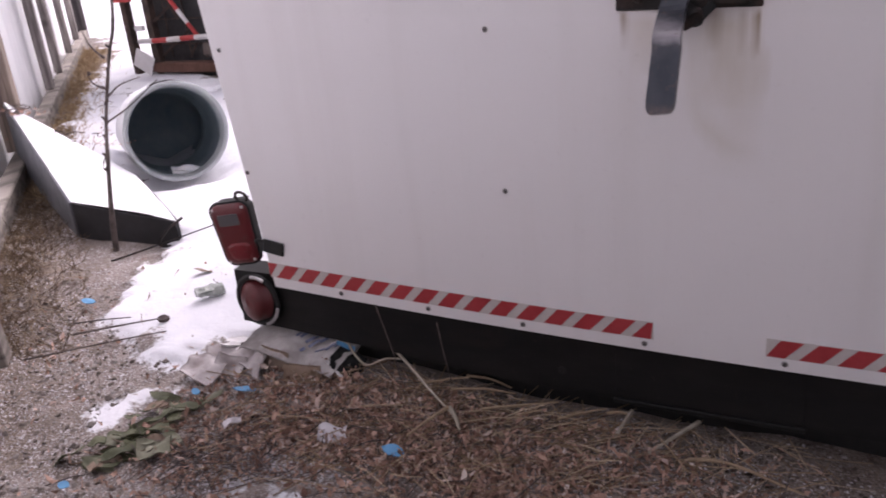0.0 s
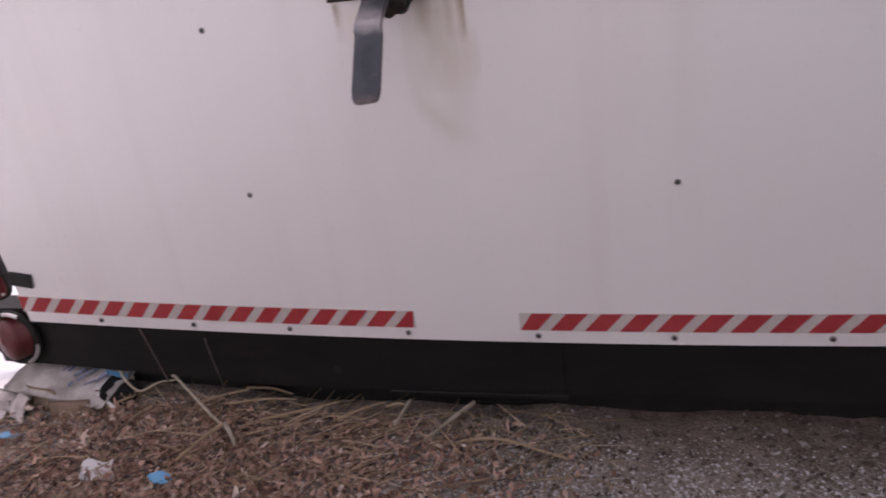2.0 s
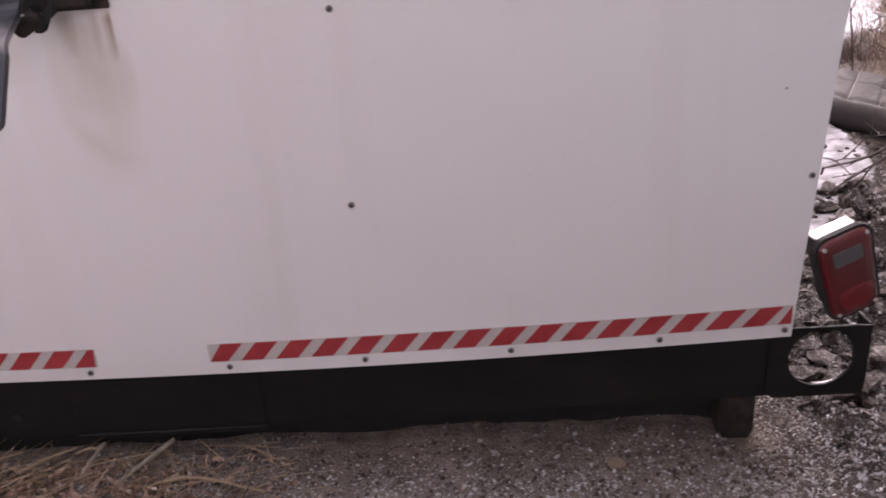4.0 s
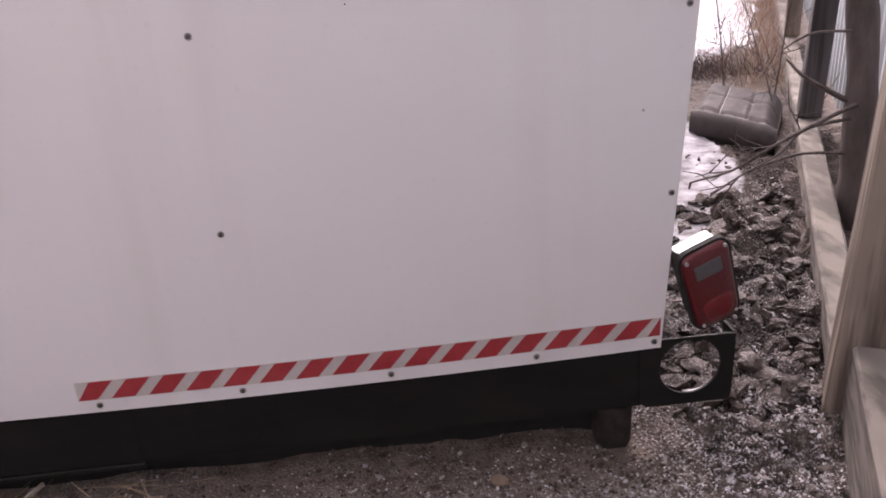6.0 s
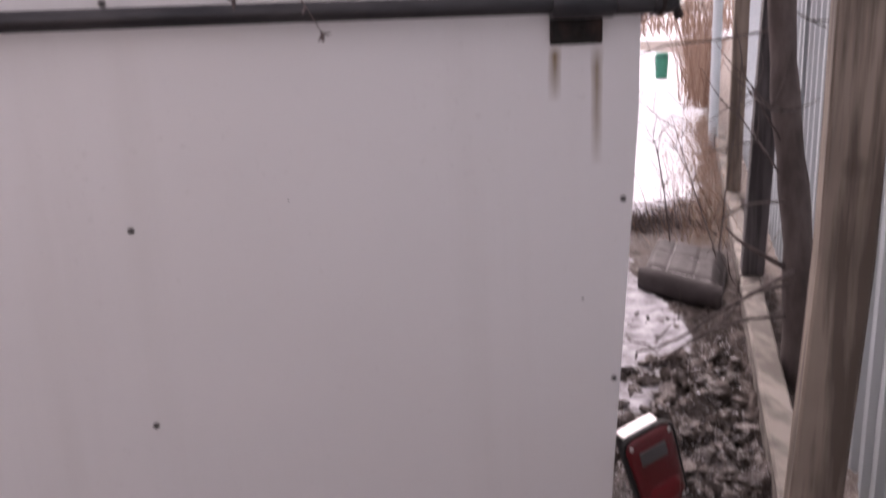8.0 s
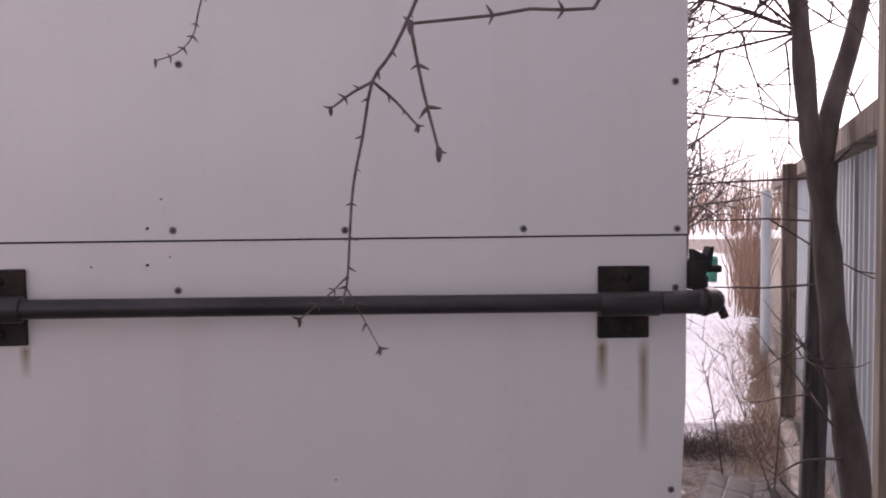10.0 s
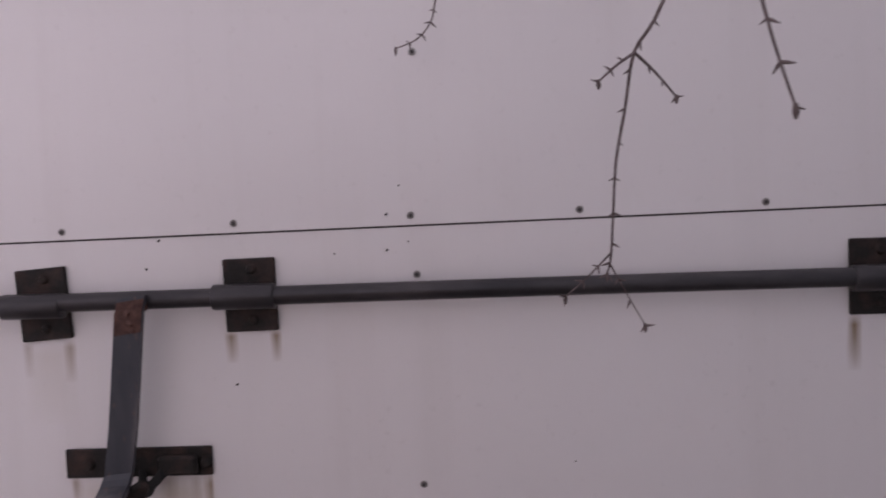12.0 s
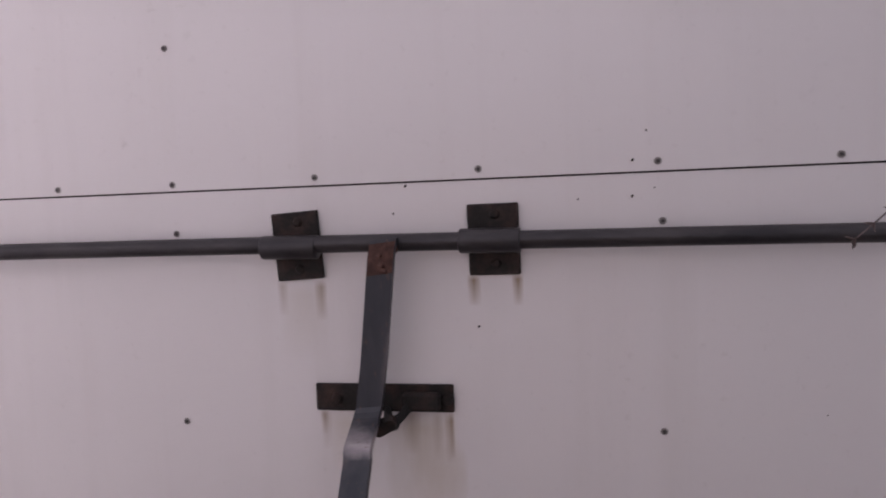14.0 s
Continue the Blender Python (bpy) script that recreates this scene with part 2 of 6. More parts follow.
def wood_mat(name, dark, light, stretch):
    n = Nodes(name, 0.85, spec=0.25)
    g = n.noise(7, 6, stretch)
    knots = n.voronoi(3.2)
    blot = n.noise(2.6, 4)
    c = n.ramp(g, [(0.3, dark), (0.7, light)])
    c = n.mix(n.ramp(blot, [(0.45, 0.0), (0.75, 0.55)]), c, tuple(v * 0.5 for v in dark))
    c = n.mix(n.ramp(knots.outputs["Distance"], [(0.05, 0.85), (0.13, 0.0)]), c, tuple(v * 0.3 for v in dark))
    streak = n.noise(34, 5, stretch)
    c = n.mix(n.ramp(streak, [(0.44, 0.0), (0.60, 0.75)]), c, tuple(v * 0.45 for v in dark))
    n.colour(c)
    n.bump(streak, 0.3, 0.003)
    n.bump(g, 0.5, 0.006)
    return n.m


def island_mat(name, stops, rough=0.85, bump=0.0):
    n = Nodes(name, rough, spec=0.25)
    c = n.ramp(n.geo.outputs["Random Per Island"], stops)
    n.colour(n.mix(n.math("MULTIPLY", n.noise(40, 4), 0.5), c, tuple(v * 0.45 for v in stops[0][1])))
    if bump:
        n.bump(n.noise(90, 4), bump, 0.004)
    return n.m


def clod_mat():
    """Dark frozen soil with grains of frost caught on its upper sides."""
    n = Nodes("frozen_clods", 0.9, spec=0.25)
    c = n.ramp(n.geo.outputs["Random Per Island"], [(0.0, (0.034, 0.026, 0.023)), (0.6, (0.088, 0.070, 0.062)), (1.0, (0.18, 0.152, 0.140))])
    c = n.mix(n.ramp(n.noise(45, 5), [(0.4, 0.0), (0.7, 0.6)]), c, (0.035, 0.027, 0.024))
    up = n.t.nodes.new("ShaderNodeSeparateXYZ")
    n.link(n.geo.outputs["Normal"], up.inputs[0])
    grains = n.math("MULTIPLY", n.ramp(n.noise(190, 6, None, 0.7), [(0.50, 0.0), (0.60, 1.0)]), n.ramp(n.noise(14, 4), [(0.38, 0.1), (0.58, 0.9)]))
    c = n.mix(n.math("MULTIPLY", grains, n.ramp(up.outputs[2], [(0.2, 0.0), (0.9, 0.75)])), c, (0.60, 0.58, 0.60))
    n.colour(c)
    n.bump(n.noise(55, 5), 0.8, 0.008)
    n.bump(n.noise(190, 4), 0.5, 0.003)
    return n.m


def glass_lens(name, col, rough, ribs=170, coat=0.6):
    """Moulded plastic lens, grimy at the edges of its ribs."""
    n = Nodes(name, rough)
    v = n.voronoi(ribs)
    grime = n.noise(26, 5)
    c = n.mix(n.math("MULTIPLY", n.noise(9, 4), 0.6), col, tuple(k * 0.4 for k in col))
    n.colour(n.mix(n.ramp(grime, [(0.55, 0.0), (0.8, 0.5)]), c, (0.05, 0.035, 0.032)))
    n.b.inputs["Specular IOR Level"].default_value = 0.35
    n.b.inputs["Coat Weight"].default_value = coat
    n.b.inputs["Coat Roughness"].default_value = 0.12
    n.bump(v.outputs["Distance"], 0.2, 0.003)
    return n.m


def lever_paint():
    """Blue grey paint, rubbed bright along the edges, with sky light painted on the bend."""
    n = Nodes("grey_painted_bar", 0.4, 0.35)
    g, fine = n.noise(20, 6, (1, 1, 0.2)), n.noise(120, 4, (1, 1, 0.4))
    c = n.ramp(g, [(0.35, (0.034, 0.040, 0.052)), (0.6, (0.060, 0.064, 0.076)), (0.78, (0.15, 0.14, 0.145))])
    z = n.axis(2)
    # sky light caught by the upturned bend, put into the colour
    bend = n.math("SUBTRACT", 1.0, n.math("DIVIDE", n.math("ABSOLUTE", n.math("SUBTRACT", z, 0.966)), 0.030), True)
    worn = n.math("ADD", n.math("MULTIPLY", bend, 1.3), n.math("SUBTRACT", n.noise(34, 5), 0.85), True)
    c = n.mix(worn, c, (0.40, 0.37, 0.39))
    tip = n.math("MULTIPLY", n.math("SUBTRACT", 0.862, z), 40.0, True)
    c = n.mix(n.math("MULTIPLY", tip, n.ramp(fine, [(0.4, 0.2), (0.6, 0.9)])), c, (0.17, 0.12, 0.105))
    c = n.mix(n.ramp(fine, [(0.62, 0.0), (0.72, 0.5)]), c, (0.16, 0.10, 0.08))
    n.colour(c)
    n.rough(g, 0.28, 0.6)
    n.bump(g, 0.2, 0.002)
    n.bump(fine, 0.2, 0.001)
    return n.m


def black_steel():
    """Dull black paint with road dust and brown scuffs."""
    n = Nodes("black_steel", 0.55, spec=0.35)
    f, fine, dust = n.noise(7, 6, (0.6, 1, 1.6)), n.noise(80, 4), n.noise(16, 6, (0.35, 1, 1))
    c = n.ramp(f, [(0.35, (0.004, 0.004, 0.0045)), (0.7, (0.011, 0.010, 0.0095))])
    c = n.mix(n.ramp(dust, [(0.55, 0.0), (0.78, 0.5)]), c, (0.030, 0.023, 0.019))
    c = n.mix(n.ramp(fine, [(0.64, 0.0), (0.74, 0.3)]), c, (0.035, 0.030, 0.027))
    n.colour(c)
    n.rough(dust, 0.5, 0.9)
    n.bump(f, 0.2, 0.006)
    n.bump(fine, 0.2, 0.001)
    return n.m


M_PANEL = paint_white()
M_GROUND = ground_mat()
M_BUMPER = black_steel()
M_MUDDY = simple("mud_caked_steel", (0.014, 0.011, 0.010), (0.05, 0.038, 0.031), 30, 0.9, 0.0, 0.8, 0.008)
# black parts, and pieces that stand in for shade
M_SHADOW = simple("black_and_shade", (0.01, 0.01, 0.01), (0.02, 0.02, 0.02), 5, 0.8)
M_RUST = simple("rusty_black_iron", (0.013, 0.011, 0.010), (0.070, 0.038, 0.031), 26, 0.7, 0.2, 0.6, 0.004, lo=0.46, hi=0.74)
M_PIPE = simple("weathered_pipe", (0.036, 0.036, 0.041), (0.085, 0.080, 0.084), 16, 0.34, 0.6, 0.15, 0.002, stretch=(0.3, 1, 1))
M_LEVER = lever_paint()
M_WASHER = simple("dull_washer", (0.24, 0.225, 0.22), (0.42, 0.40, 0.40), 90, 0.55, 0.2, 0.2, 0.001)
M_BOLT = simple("bolt_head", (0.035, 0.032, 0.033), (0.12, 0.11, 0.11), 120, 0.5, 0.3, 0.2, 0.001)
M_SEAM = simple("dark_joint", (0.03, 0.028, 0.028), (0.06, 0.055, 0.05), 30, 0.8)
M_TAPE_RED = simple("red_tape", (0.36, 0.028, 0.035), (0.44, 0.05, 0.055), 14, 0.5, 0.0, 0.05, 0.001)
M_TAPE_WHITE = simple("pale_tape", (0.52, 0.49, 0.47), (0.60, 0.57, 0.55), 14, 0.5, 0.0, 0.05, 0.001)
M_LENS = glass_lens("red_lens", (0.125, 0.005, 0.009), 0.35)
# lit copy of the lens red
M_LENS_LIT = glass_lens("backlit_red_lens", (0.20, 0.006, 0.013), 0.35)
M_LENS_DULL = glass_lens("dull_red_lens", (0.115, 0.016, 0.018), 0.5, 90, 0.2)
M_CLEAR = glass_lens("clear_lens", (0.10, 0.095, 0.10), 0.3)
M_RIM = simple("silvered_rim", (0.45, 0.43, 0.43), (0.58, 0.56, 0.56), 30, 0.4, 0.4, 0.05)
M_WOOD = wood_mat("weathered_timber", (0.165, 0.128, 0.104), (0.38, 0.315, 0.265), (1, 1, 0.06))
M_RAIL = wood_mat("pale_timber", (0.18, 0.157, 0.138), (0.33, 0.295, 0.265), (0.35, 0.12, 1))
M_POST_DARK = wood_mat("dark_timber", (0.070, 0.062, 0.064), (0.16, 0.145, 0.147), (1, 1, 0.06))
M_SHEET = simple("pale_blue_sheet_metal", (0.50, 0.55, 0.58), (0.62, 0.66, 0.68), 3, 0.45, 0.1, 0.08, stretch=(1, 1, 0.1))
M_SHEET_W = simple("white_sheet_metal", (0.80, 0.80, 0.82), (0.88, 0.88, 0.90), 3, 0.45, 0.0, 0.08, stretch=(1, 1, 0.1))
M_BARK = simple("grey_bark", (0.075, 0.058, 0.054), (0.18, 0.145, 0.138), 14, 0.9, 0.0, 0.6, 0.006, stretch=(1, 1, 0.3))
M_BUDDED = simple("budded_twig", (0.085, 0.062, 0.060), (0.21, 0.165, 0.165), 60, 0.8, 0.0, 0.3, 0.002)
M_TWIG = simple("twig_bark", (0.055, 0.042, 0.040), (0.13, 0.10, 0.095), 40, 0.85, 0.0, 0.3, 0.002)
M_SNOW = simple("lying_snow", (0.78, 0.79, 0.82), (0.88, 0.88, 0.90), 4, 0.75, 0.0, 0.4, 0.02)
M_LEAF = island_mat("dead_leaves", [(0.0, (0.15, 0.082, 0.063)), (0.35, (0.42, 0.258, 0.195)), (0.75, (0.60, 0.40, 0.32)), (1.0, (0.70, 0.60, 0.55))])
M_STRAW = island_mat("dry_stalks", [(0.0, (0.16, 0.105, 0.068)), (0.5, (0.36, 0.262, 0.17)), (1.0, (0.56, 0.45, 0.33))])
M_FROST = island_mat("frost_grains", [(0.0, (0.45, 0.43, 0.45)), (1.0, (0.72, 0.70, 0.73))])
M_STONE = island_mat("gravel_stones", [(0.0, (0.11, 0.09, 0.08)), (0.5, (0.22, 0.185, 0.165)), (0.85, (0.31, 0.28, 0.26)), (1.0, (0.46, 0.44, 0.43))], bump=0.5)
M_CLOD = clod_mat()
M_CRUMB = island_mat("dirt_crumbs", [(0.0, (0.06, 0.045, 0.036)), (0.6, (0.15, 0.118, 0.098)), (0.9, (0.24, 0.205, 0.185)), (1.0, (0.5, 0.48, 0.48))], bump=0.5)
M_TAN = island_mat("tan_grass", [(0.0, (0.22, 0.145, 0.075)), (0.6, (0.42, 0.30, 0.175)), (1.0, (0.60, 0.47, 0.31))])
# darker grass: the shade of tray and fence put into its colour
M_GRASS_SHADE = island_mat("shaded_grass", [(0.0, (0.07, 0.045, 0.028)), (0.6, (0.17, 0.115, 0.07)), (1.0, (0.33, 0.25, 0.165))])
M_BRUSH = island_mat("dry_brush", [(0.0, (0.26, 0.16, 0.12)), (0.5, (0.40, 0.27, 0.20)), (1.0, (0.52, 0.40, 0.32))])
M_REDRUST = simple("flaking_red_rust", (0.055, 0.026, 0.022), (0.15, 0.075, 0.06), 60, 0.85, 0.1, 0.7, 0.003)

# ---- ground: one sheet to the horizon ----
def spread(lo, hi, step, far):
    """Even steps between lo and hi, then growing ones out to far."""
    core = list(np.arange(lo, hi + step / 2, step))
    out, s = [], step
    x = hi
    while x < far:
        s *= 1.22
        x += s
        out.append(x)
    left, s, x = [], step, lo
    while x > -far:
        s *= 1.22
        x -= s
        left.append(x)
    return np.array(left[::-1] + core + out)


def inside(px, py, poly):
    res = np.zeros(px.shape, bool)
    j = len(poly) - 1
    for i in range(len(poly)):
        (xi, yi), (xj, yj) = poly[i], poly[j]
        cut = ((yi > py) != (yj > py)) & (px < (xj - xi) * (py - yi) / (yj - yi + 1e-9) + xi)
        res ^= cut
        j = i
    return res


def soft_inside(px, py, poly, soft):
    """1 well inside the outline, 0.5 on it, 0 outside."""
    best = np.full(px.shape, 1e9)
    for (x0, y0), (x1, y1) in zip(poly, poly[1:] + poly[:1]):
        dx, dy = x1 - x0, y1 - y0
        s = np.clip(((px - x0) * dx + (py - y0) * dy) / (dx * dx + dy * dy), 0, 1)
        best = np.minimum(best, np.hypot(px - x0 - s * dx, py - y0 - s * dy))
    return np.clip(0.5 + np.where(inside(px, py, poly), best, -best) / (2 * soft), 0, 1)


def lumps(x, y, scale, amp):
    return amp * noise.noise(Vector((x * scale, y * scale, 3.7)))


def clods(x, y):
    """Broken plates of frozen soil, each at its own height and tilt."""
    h = 0
    for scale, amp in ((13, 0.055), (34, 0.026)):
        q = Vector((x * scale + 0.8 * noise.noise(Vector((x * 20, y * 20, 1))), y * scale + 0.8 * noise.noise(Vector((x * 20, y * 20, 5))), 0.5))
        dist, near = noise.voronoi(q)
        c = near[0]
        tilt = noise.noise(c * 3.1) * (q.x - c.x) + noise.noise(c * 5.3) * (q.y - c.y)
        h += amp * (noise.noise(c * 1.7) + 1.5 * tilt + 0.5 * min(0.35, dist[1] - dist[0]))
    return h


def base_height(x, y, broken=1.0):
    z = 0.066 * math.exp(-(((x + 0.78) / 0.42) ** 2 + ((y + 0.52) / 0.26) ** 2)) + 0.03 * math.exp(-(((x + 1.15) / 0.5) ** 2 + ((y + 0.1) / 0.3) ** 2))
    if abs(x) < 8 and -4 < y < 10:
        z += lumps(x, y, 3.1, 0.014) + lumps(x, y, 11, 0.007)
        if x > 1.25 and y > -0.3:
            z += broken * (lumps(x, y, 5.5, 0.025) + clods(x, y)) * min(1, (x - 1.25) / 0.15) * min(1, (y + 0.3) / 0.2) * max(0.15, min(1, (2.4 - y) / 0.6))
        z += 0.03 * max(0.0, min(1.0, (-1.5 - x) / 0.4)) * max(0.0, min(1.0, (y + 0.1) / 0.4))
        # hollow melted under the drain pipe
        s = max(0.0, min(1.3, (x + 2.97) * -0.78 + (y - 1.50) * 0.62))
        z -= 0.15 * max(0.0, 1 - math.hypot(x + 2.97 + 0.78 * s, y - 1.50 - 0.62 * s) / 0.36)
        # hollow under the end of the bumper
        z -= 0.05 * math.exp(-((x - 1.13) / 0.055) ** 2 - ((y - 0.06) / 0.09) ** 2)
        # crumbled bank of dirt before the bumper
        z += (lumps(x, y, 24, 0.008) - 0.020) * math.exp(-((y - 0.09) / 0.10) ** 2) * max(0.0, min(1.0, (1.16 - x) / 0.1)) * max(0.0, min(1.0, (x + 0.9) / 0.3))
    return z


LEFT_SNOW = [(-2.34, 0.72), (-2.30, 0.55), (-2.20, 0.34), (-2.08, 0.10), (-1.86, -0.03), (-1.75, -0.14), (-1.66, -0.27), (-1.585, -0.40), (-1.5, -0.2), (-1.46, 0.02), (-1.25, 0.12), (-1.0, 0.3), (-1.0, 3.6),
             (-4.6, 3.6), (-6.4, 5.2), (-7.7, 5.9), (-5.68, 3.3), (-4.66, 2.2), (-3.82, 1.38), (-2.6, 0.85)]
RIGHT_SNOW = [(1.3, 0.80), (1.60, 0.86), (1.78, 1.02), (1.90, 1.25), (2.06, 1.45), (2.20, 1.72), (2.2, 2.3), (2.3, 2.8), (2.45, 3.1), (2.3, 3.3), (1.3, 3.3)]
FROST_PATCH = [(-0.06, -0.24), (0.10, -0.20), (0.34, -0.23), (0.50, -0.32), (0.60, -0.48), (0.45, -0.70), (0.10, -0.70), (-0.10, -0.45)]
NEAR_SNOW = [(-1.16, -0.52), (-1.06, -0.41), (-0.96, -0.37), (-0.83, -0.43), (-0.66, -0.45), (-0.4, -0.40), (0.0, -0.40), (0.05, -0.6), (-0.3, -0.8), (-1.0, -0.75)]
ROTTEN_ICE = [(-1.72, -0.10), (-1.60, 0.10), (-1.45, 0.14), (-1.30, 0.08), (-1.36, -0.12), (-1.52, -0.20), (-1.62, -0.22)]
LANE_SNOW = [(1.3, 3.6), (2.7, 3.55), (3.25, 4.0), (4.0, 5.6), (6.3, 10.5), (12, 24), (14, 60), (-40, 60), (-40, 24), (-18, 9.5), (-8.5, 6.1), (-7.1, 5.05), (-6.0, 4.6), (-1.0, 4.0)]


def make_ground():
    xs, ys = spread(-5.0, 4.6, 0.05, 420), spread(-1.3, 6.0, 0.05, 420)
    # closer steps over the broken soil beside the truck
    xs = np.unique(np.concatenate([xs[(xs < 1.14) | (xs > 2.2)], np.arange(1.15, 2.19, 0.016)]))
    ys = np.unique(np.concatenate([ys[(ys < -0.32) | (ys > 2.1)], np.arange(-0.30, 2.09, 0.016)]))
    gx, gy = np.meshgrid(xs, ys)
    px, py = gx.ravel(), gy.ravel()
    jx = np.array([noise.noise(Vector((x * 4, y * 4, 0.5))) for x, y in zip(px, py)]) * 0.07
    jy = np.array([noise.noise(Vector((x * 4, y * 4, 7.5))) for x, y in zip(px, py)]) * 0.07
    snow = np.zeros(px.shape)
    for poly, v in ((LEFT_SNOW, 0.98), (RIGHT_SNOW, 0.86), (NEAR_SNOW, 0.54), (FROST_PATCH, 0.49), (LANE_SNOW, 0.97)):
        snow = np.maximum(snow, soft_inside(px + jx, py + jy, poly, 0.18 if poly is LEFT_SNOW else 0.10) * v)
    snow -= soft_inside(px + jx, py + jy, ROTTEN_ICE, 0.06) * 0.36 * (snow > 0.4)
    snow = np.maximum(snow, (np.hypot(px, py) > 40) * 0.9)
    zs = [base_height(x, y, min(1, max(0, 1.4 - 2 * s))) for x, y, s in zip(px, py, snow)]
    frost = np.full(px.shape, 0.55)
    frost[px < -1.2] = 1.0
    frost[px > -0.25] = 0.5
    frost[(px > -0.25) & (py < -0.2)] = 1.0
    dirt = np.clip((px - 0.0) / 0.25, 0, 1) * np.clip((1.22 - px) / 0.06, 0, 1) * np.clip((py + 0.15) / 0.13, 0, 1) * (py < 2)
    # unseen ground behind the camera darkened to cut bounce light on the panel
    dirt = np.maximum(dirt, np.clip((-0.9 - py) / 0.4, 0, 1) * (py > -6) * (np.abs(px) < 5))
    frost *= 1 - 0.55 * dirt
    frost = np.where((px > 1.15) & (py > -0.35), 1.0 - 0.62 * np.clip((py - 0.45) / 0.4, 0, 1), frost)
    soil = np.clip((px - 1.13) / 0.06, 0, 1) * np.clip((py + 0.75) / 0.35, 0, 1) * (py < 4) * (px < 1.8 + 0.455 * py)
    straw = np.clip(1 - np.abs(px + 2.60 + 0.98 * py) / 0.66, 0, 1) * (py > -0.6) * (px < -1.5) * np.clip((5.2 - py) / 0.5, 0, 1)
    straw = np.maximum(straw, ((px > 1.38 + 0.455 * py) & (py > 2.9) & (py < 9) & (px < 1.7 + 0.455 * py)) * 0.7)
    zs = np.array(zs) + 0.02 * (snow > 0.5) * (np.abs(px) < 9)
    w = len(xs)
    faces = [(i + j * w, i + 1 + j * w, i + 1 + (j + 1) * w, i + (j + 1) * w) for j in range(len(ys) - 1) for i in range(w - 1)]
    ob = part("ground", (list(zip(px.tolist(), py.tolist(), zs.tolist())), faces), M_GROUND, smooth=True)
    for name, vals in (("snow", snow), ("frost", frost), ("straw", straw), ("soil", soil), ("dirt", dirt)):
        ob.data.attributes.new(name, "FLOAT", "POINT").data.foreach_set("value", vals.astype(np.float32))
    tagged(ob, "frozen dirt and gravel ground with patches of snow", "ground", kind="structure")


make_ground()


# ---- the box truck ----
def sag(x):
    """Lower edge of the white rear panel, which hangs lower in the middle."""
    return 0.226 + 0.0155 * ((x - 0.3) / 0.95) ** 2


def edge_l(z):
    return -1.283 - 0.10 * min(max(z - 0.25, 0), 0.9)


def edge_r(z):
    return 1.203 + 0.055 * min(max(z - 0.25, 0), 0.85)


def panel_mesh(z_top, z_bot, y0, y1, nx=40, nz=8):
    """A thin panel between two heights (functions of x) that follows the body's side edges."""
    bm = bmesh.new()
    grid = []
    for y in (y0, y1):
        rows = []
        for j in range(nz + 1):
            row = []
            for i in range(nx + 1):
                f = i / nx
                zt, zb = z_top(0), z_bot(0)
                z = zb + (zt - zb) * j / nz
                x = edge_l(z) + (edge_r(z) - edge_l(z)) * f
                zb = z_bot(x)
                z = zb + (z_top(x) - zb) * j / nz
                row.append(bm.verts.new((x, y, z)))
            rows.append(row)
        grid.append(rows)
    a, b = grid
    for j in range(nz):
        for i in range(nx):
            bm.faces.new((a[j][i], a[j][i + 1], a[j + 1][i + 1], a[j + 1][i]))
            bm.faces.new((b[j][i], b[j + 1][i], b[j + 1][i + 1], b[j][i + 1]))
    for i in range(nx):
        bm.faces.new((a[0][i], b[0][i], b[0][i + 1], a[0][i + 1]))
        bm.faces.new((a[nz][i], a[nz][i + 1], b[nz][i + 1], b[nz][i]))
    for j in range(nz):
        bm.faces.new((a[j][0], a[j + 1][0], b[j + 1][0], b[j][0]))
        bm.faces.new((a[j][nx], b[j][nx], b[j + 1][nx], a[j + 1][nx]))
    return bm


truck = thing("box_truck", (0, 2, 0), "white box truck body with a bolted rear wall and black bumper", "truck")
SEAM = 1.418
CHIPS = ((-0.116, 1.411), (-0.142, 1.361), (0.2, 1.375), (0.296, 1.44), (0.294, 1.377), (0.32, 1.49), (0.332, 1.391), (0.012, 1.147), (0.61, 0.991))
lower = part("rear_panel", panel_mesh(lambda x: SEAM - 0.002, sag, 0.0, 0.03), M_PANEL, truck, "white painted lower rear panel with rust stains")
upper = part("upper_panel", panel_mesh(lambda x: 2.75, lambda x: SEAM + 0.0015, -0.003, 0.03), M_PANEL, truck, "white painted upper rear panel")
part("panel_joint", span(edge_l(1.4), edge_r(1.4) - 0.001, 0.002, 0.02, SEAM - 0.006, SEAM + 0.006), M_SEAM, truck, "dark horizontal joint between the panels")
for name, x0, x1 in (("side_wall", -1.276, -1.24), ("side_wall", 1.16, 1.196)):
    part(name, span(x0, x1, 0.032, 4.2, 0.30, 2.745, 0.004), M_PANEL, truck)
part("roof", span(edge_l(2), edge_r(2), 0.0, 4.2, 2.752, 2.80, 0.012), M_PANEL, truck)
part("front_wall", span(-1.238, 1.158, 4.16, 4.2, 0.30, 2.745), M_PANEL, truck)
# added block: shuts out light so the gap below the bumper stays black
part("gap_blocker", span(-1.12, 1.15, 0.112, 0.18, -0.05, 0.26), M_SHADOW, truck, "black block added to keep the gap under the bumper dark")
part("floor_frame", span(-1.2, 1.12, 0.12, 4.1, 0.26, 0.42), M_SHADOW, truck, "dark steel floor frame")
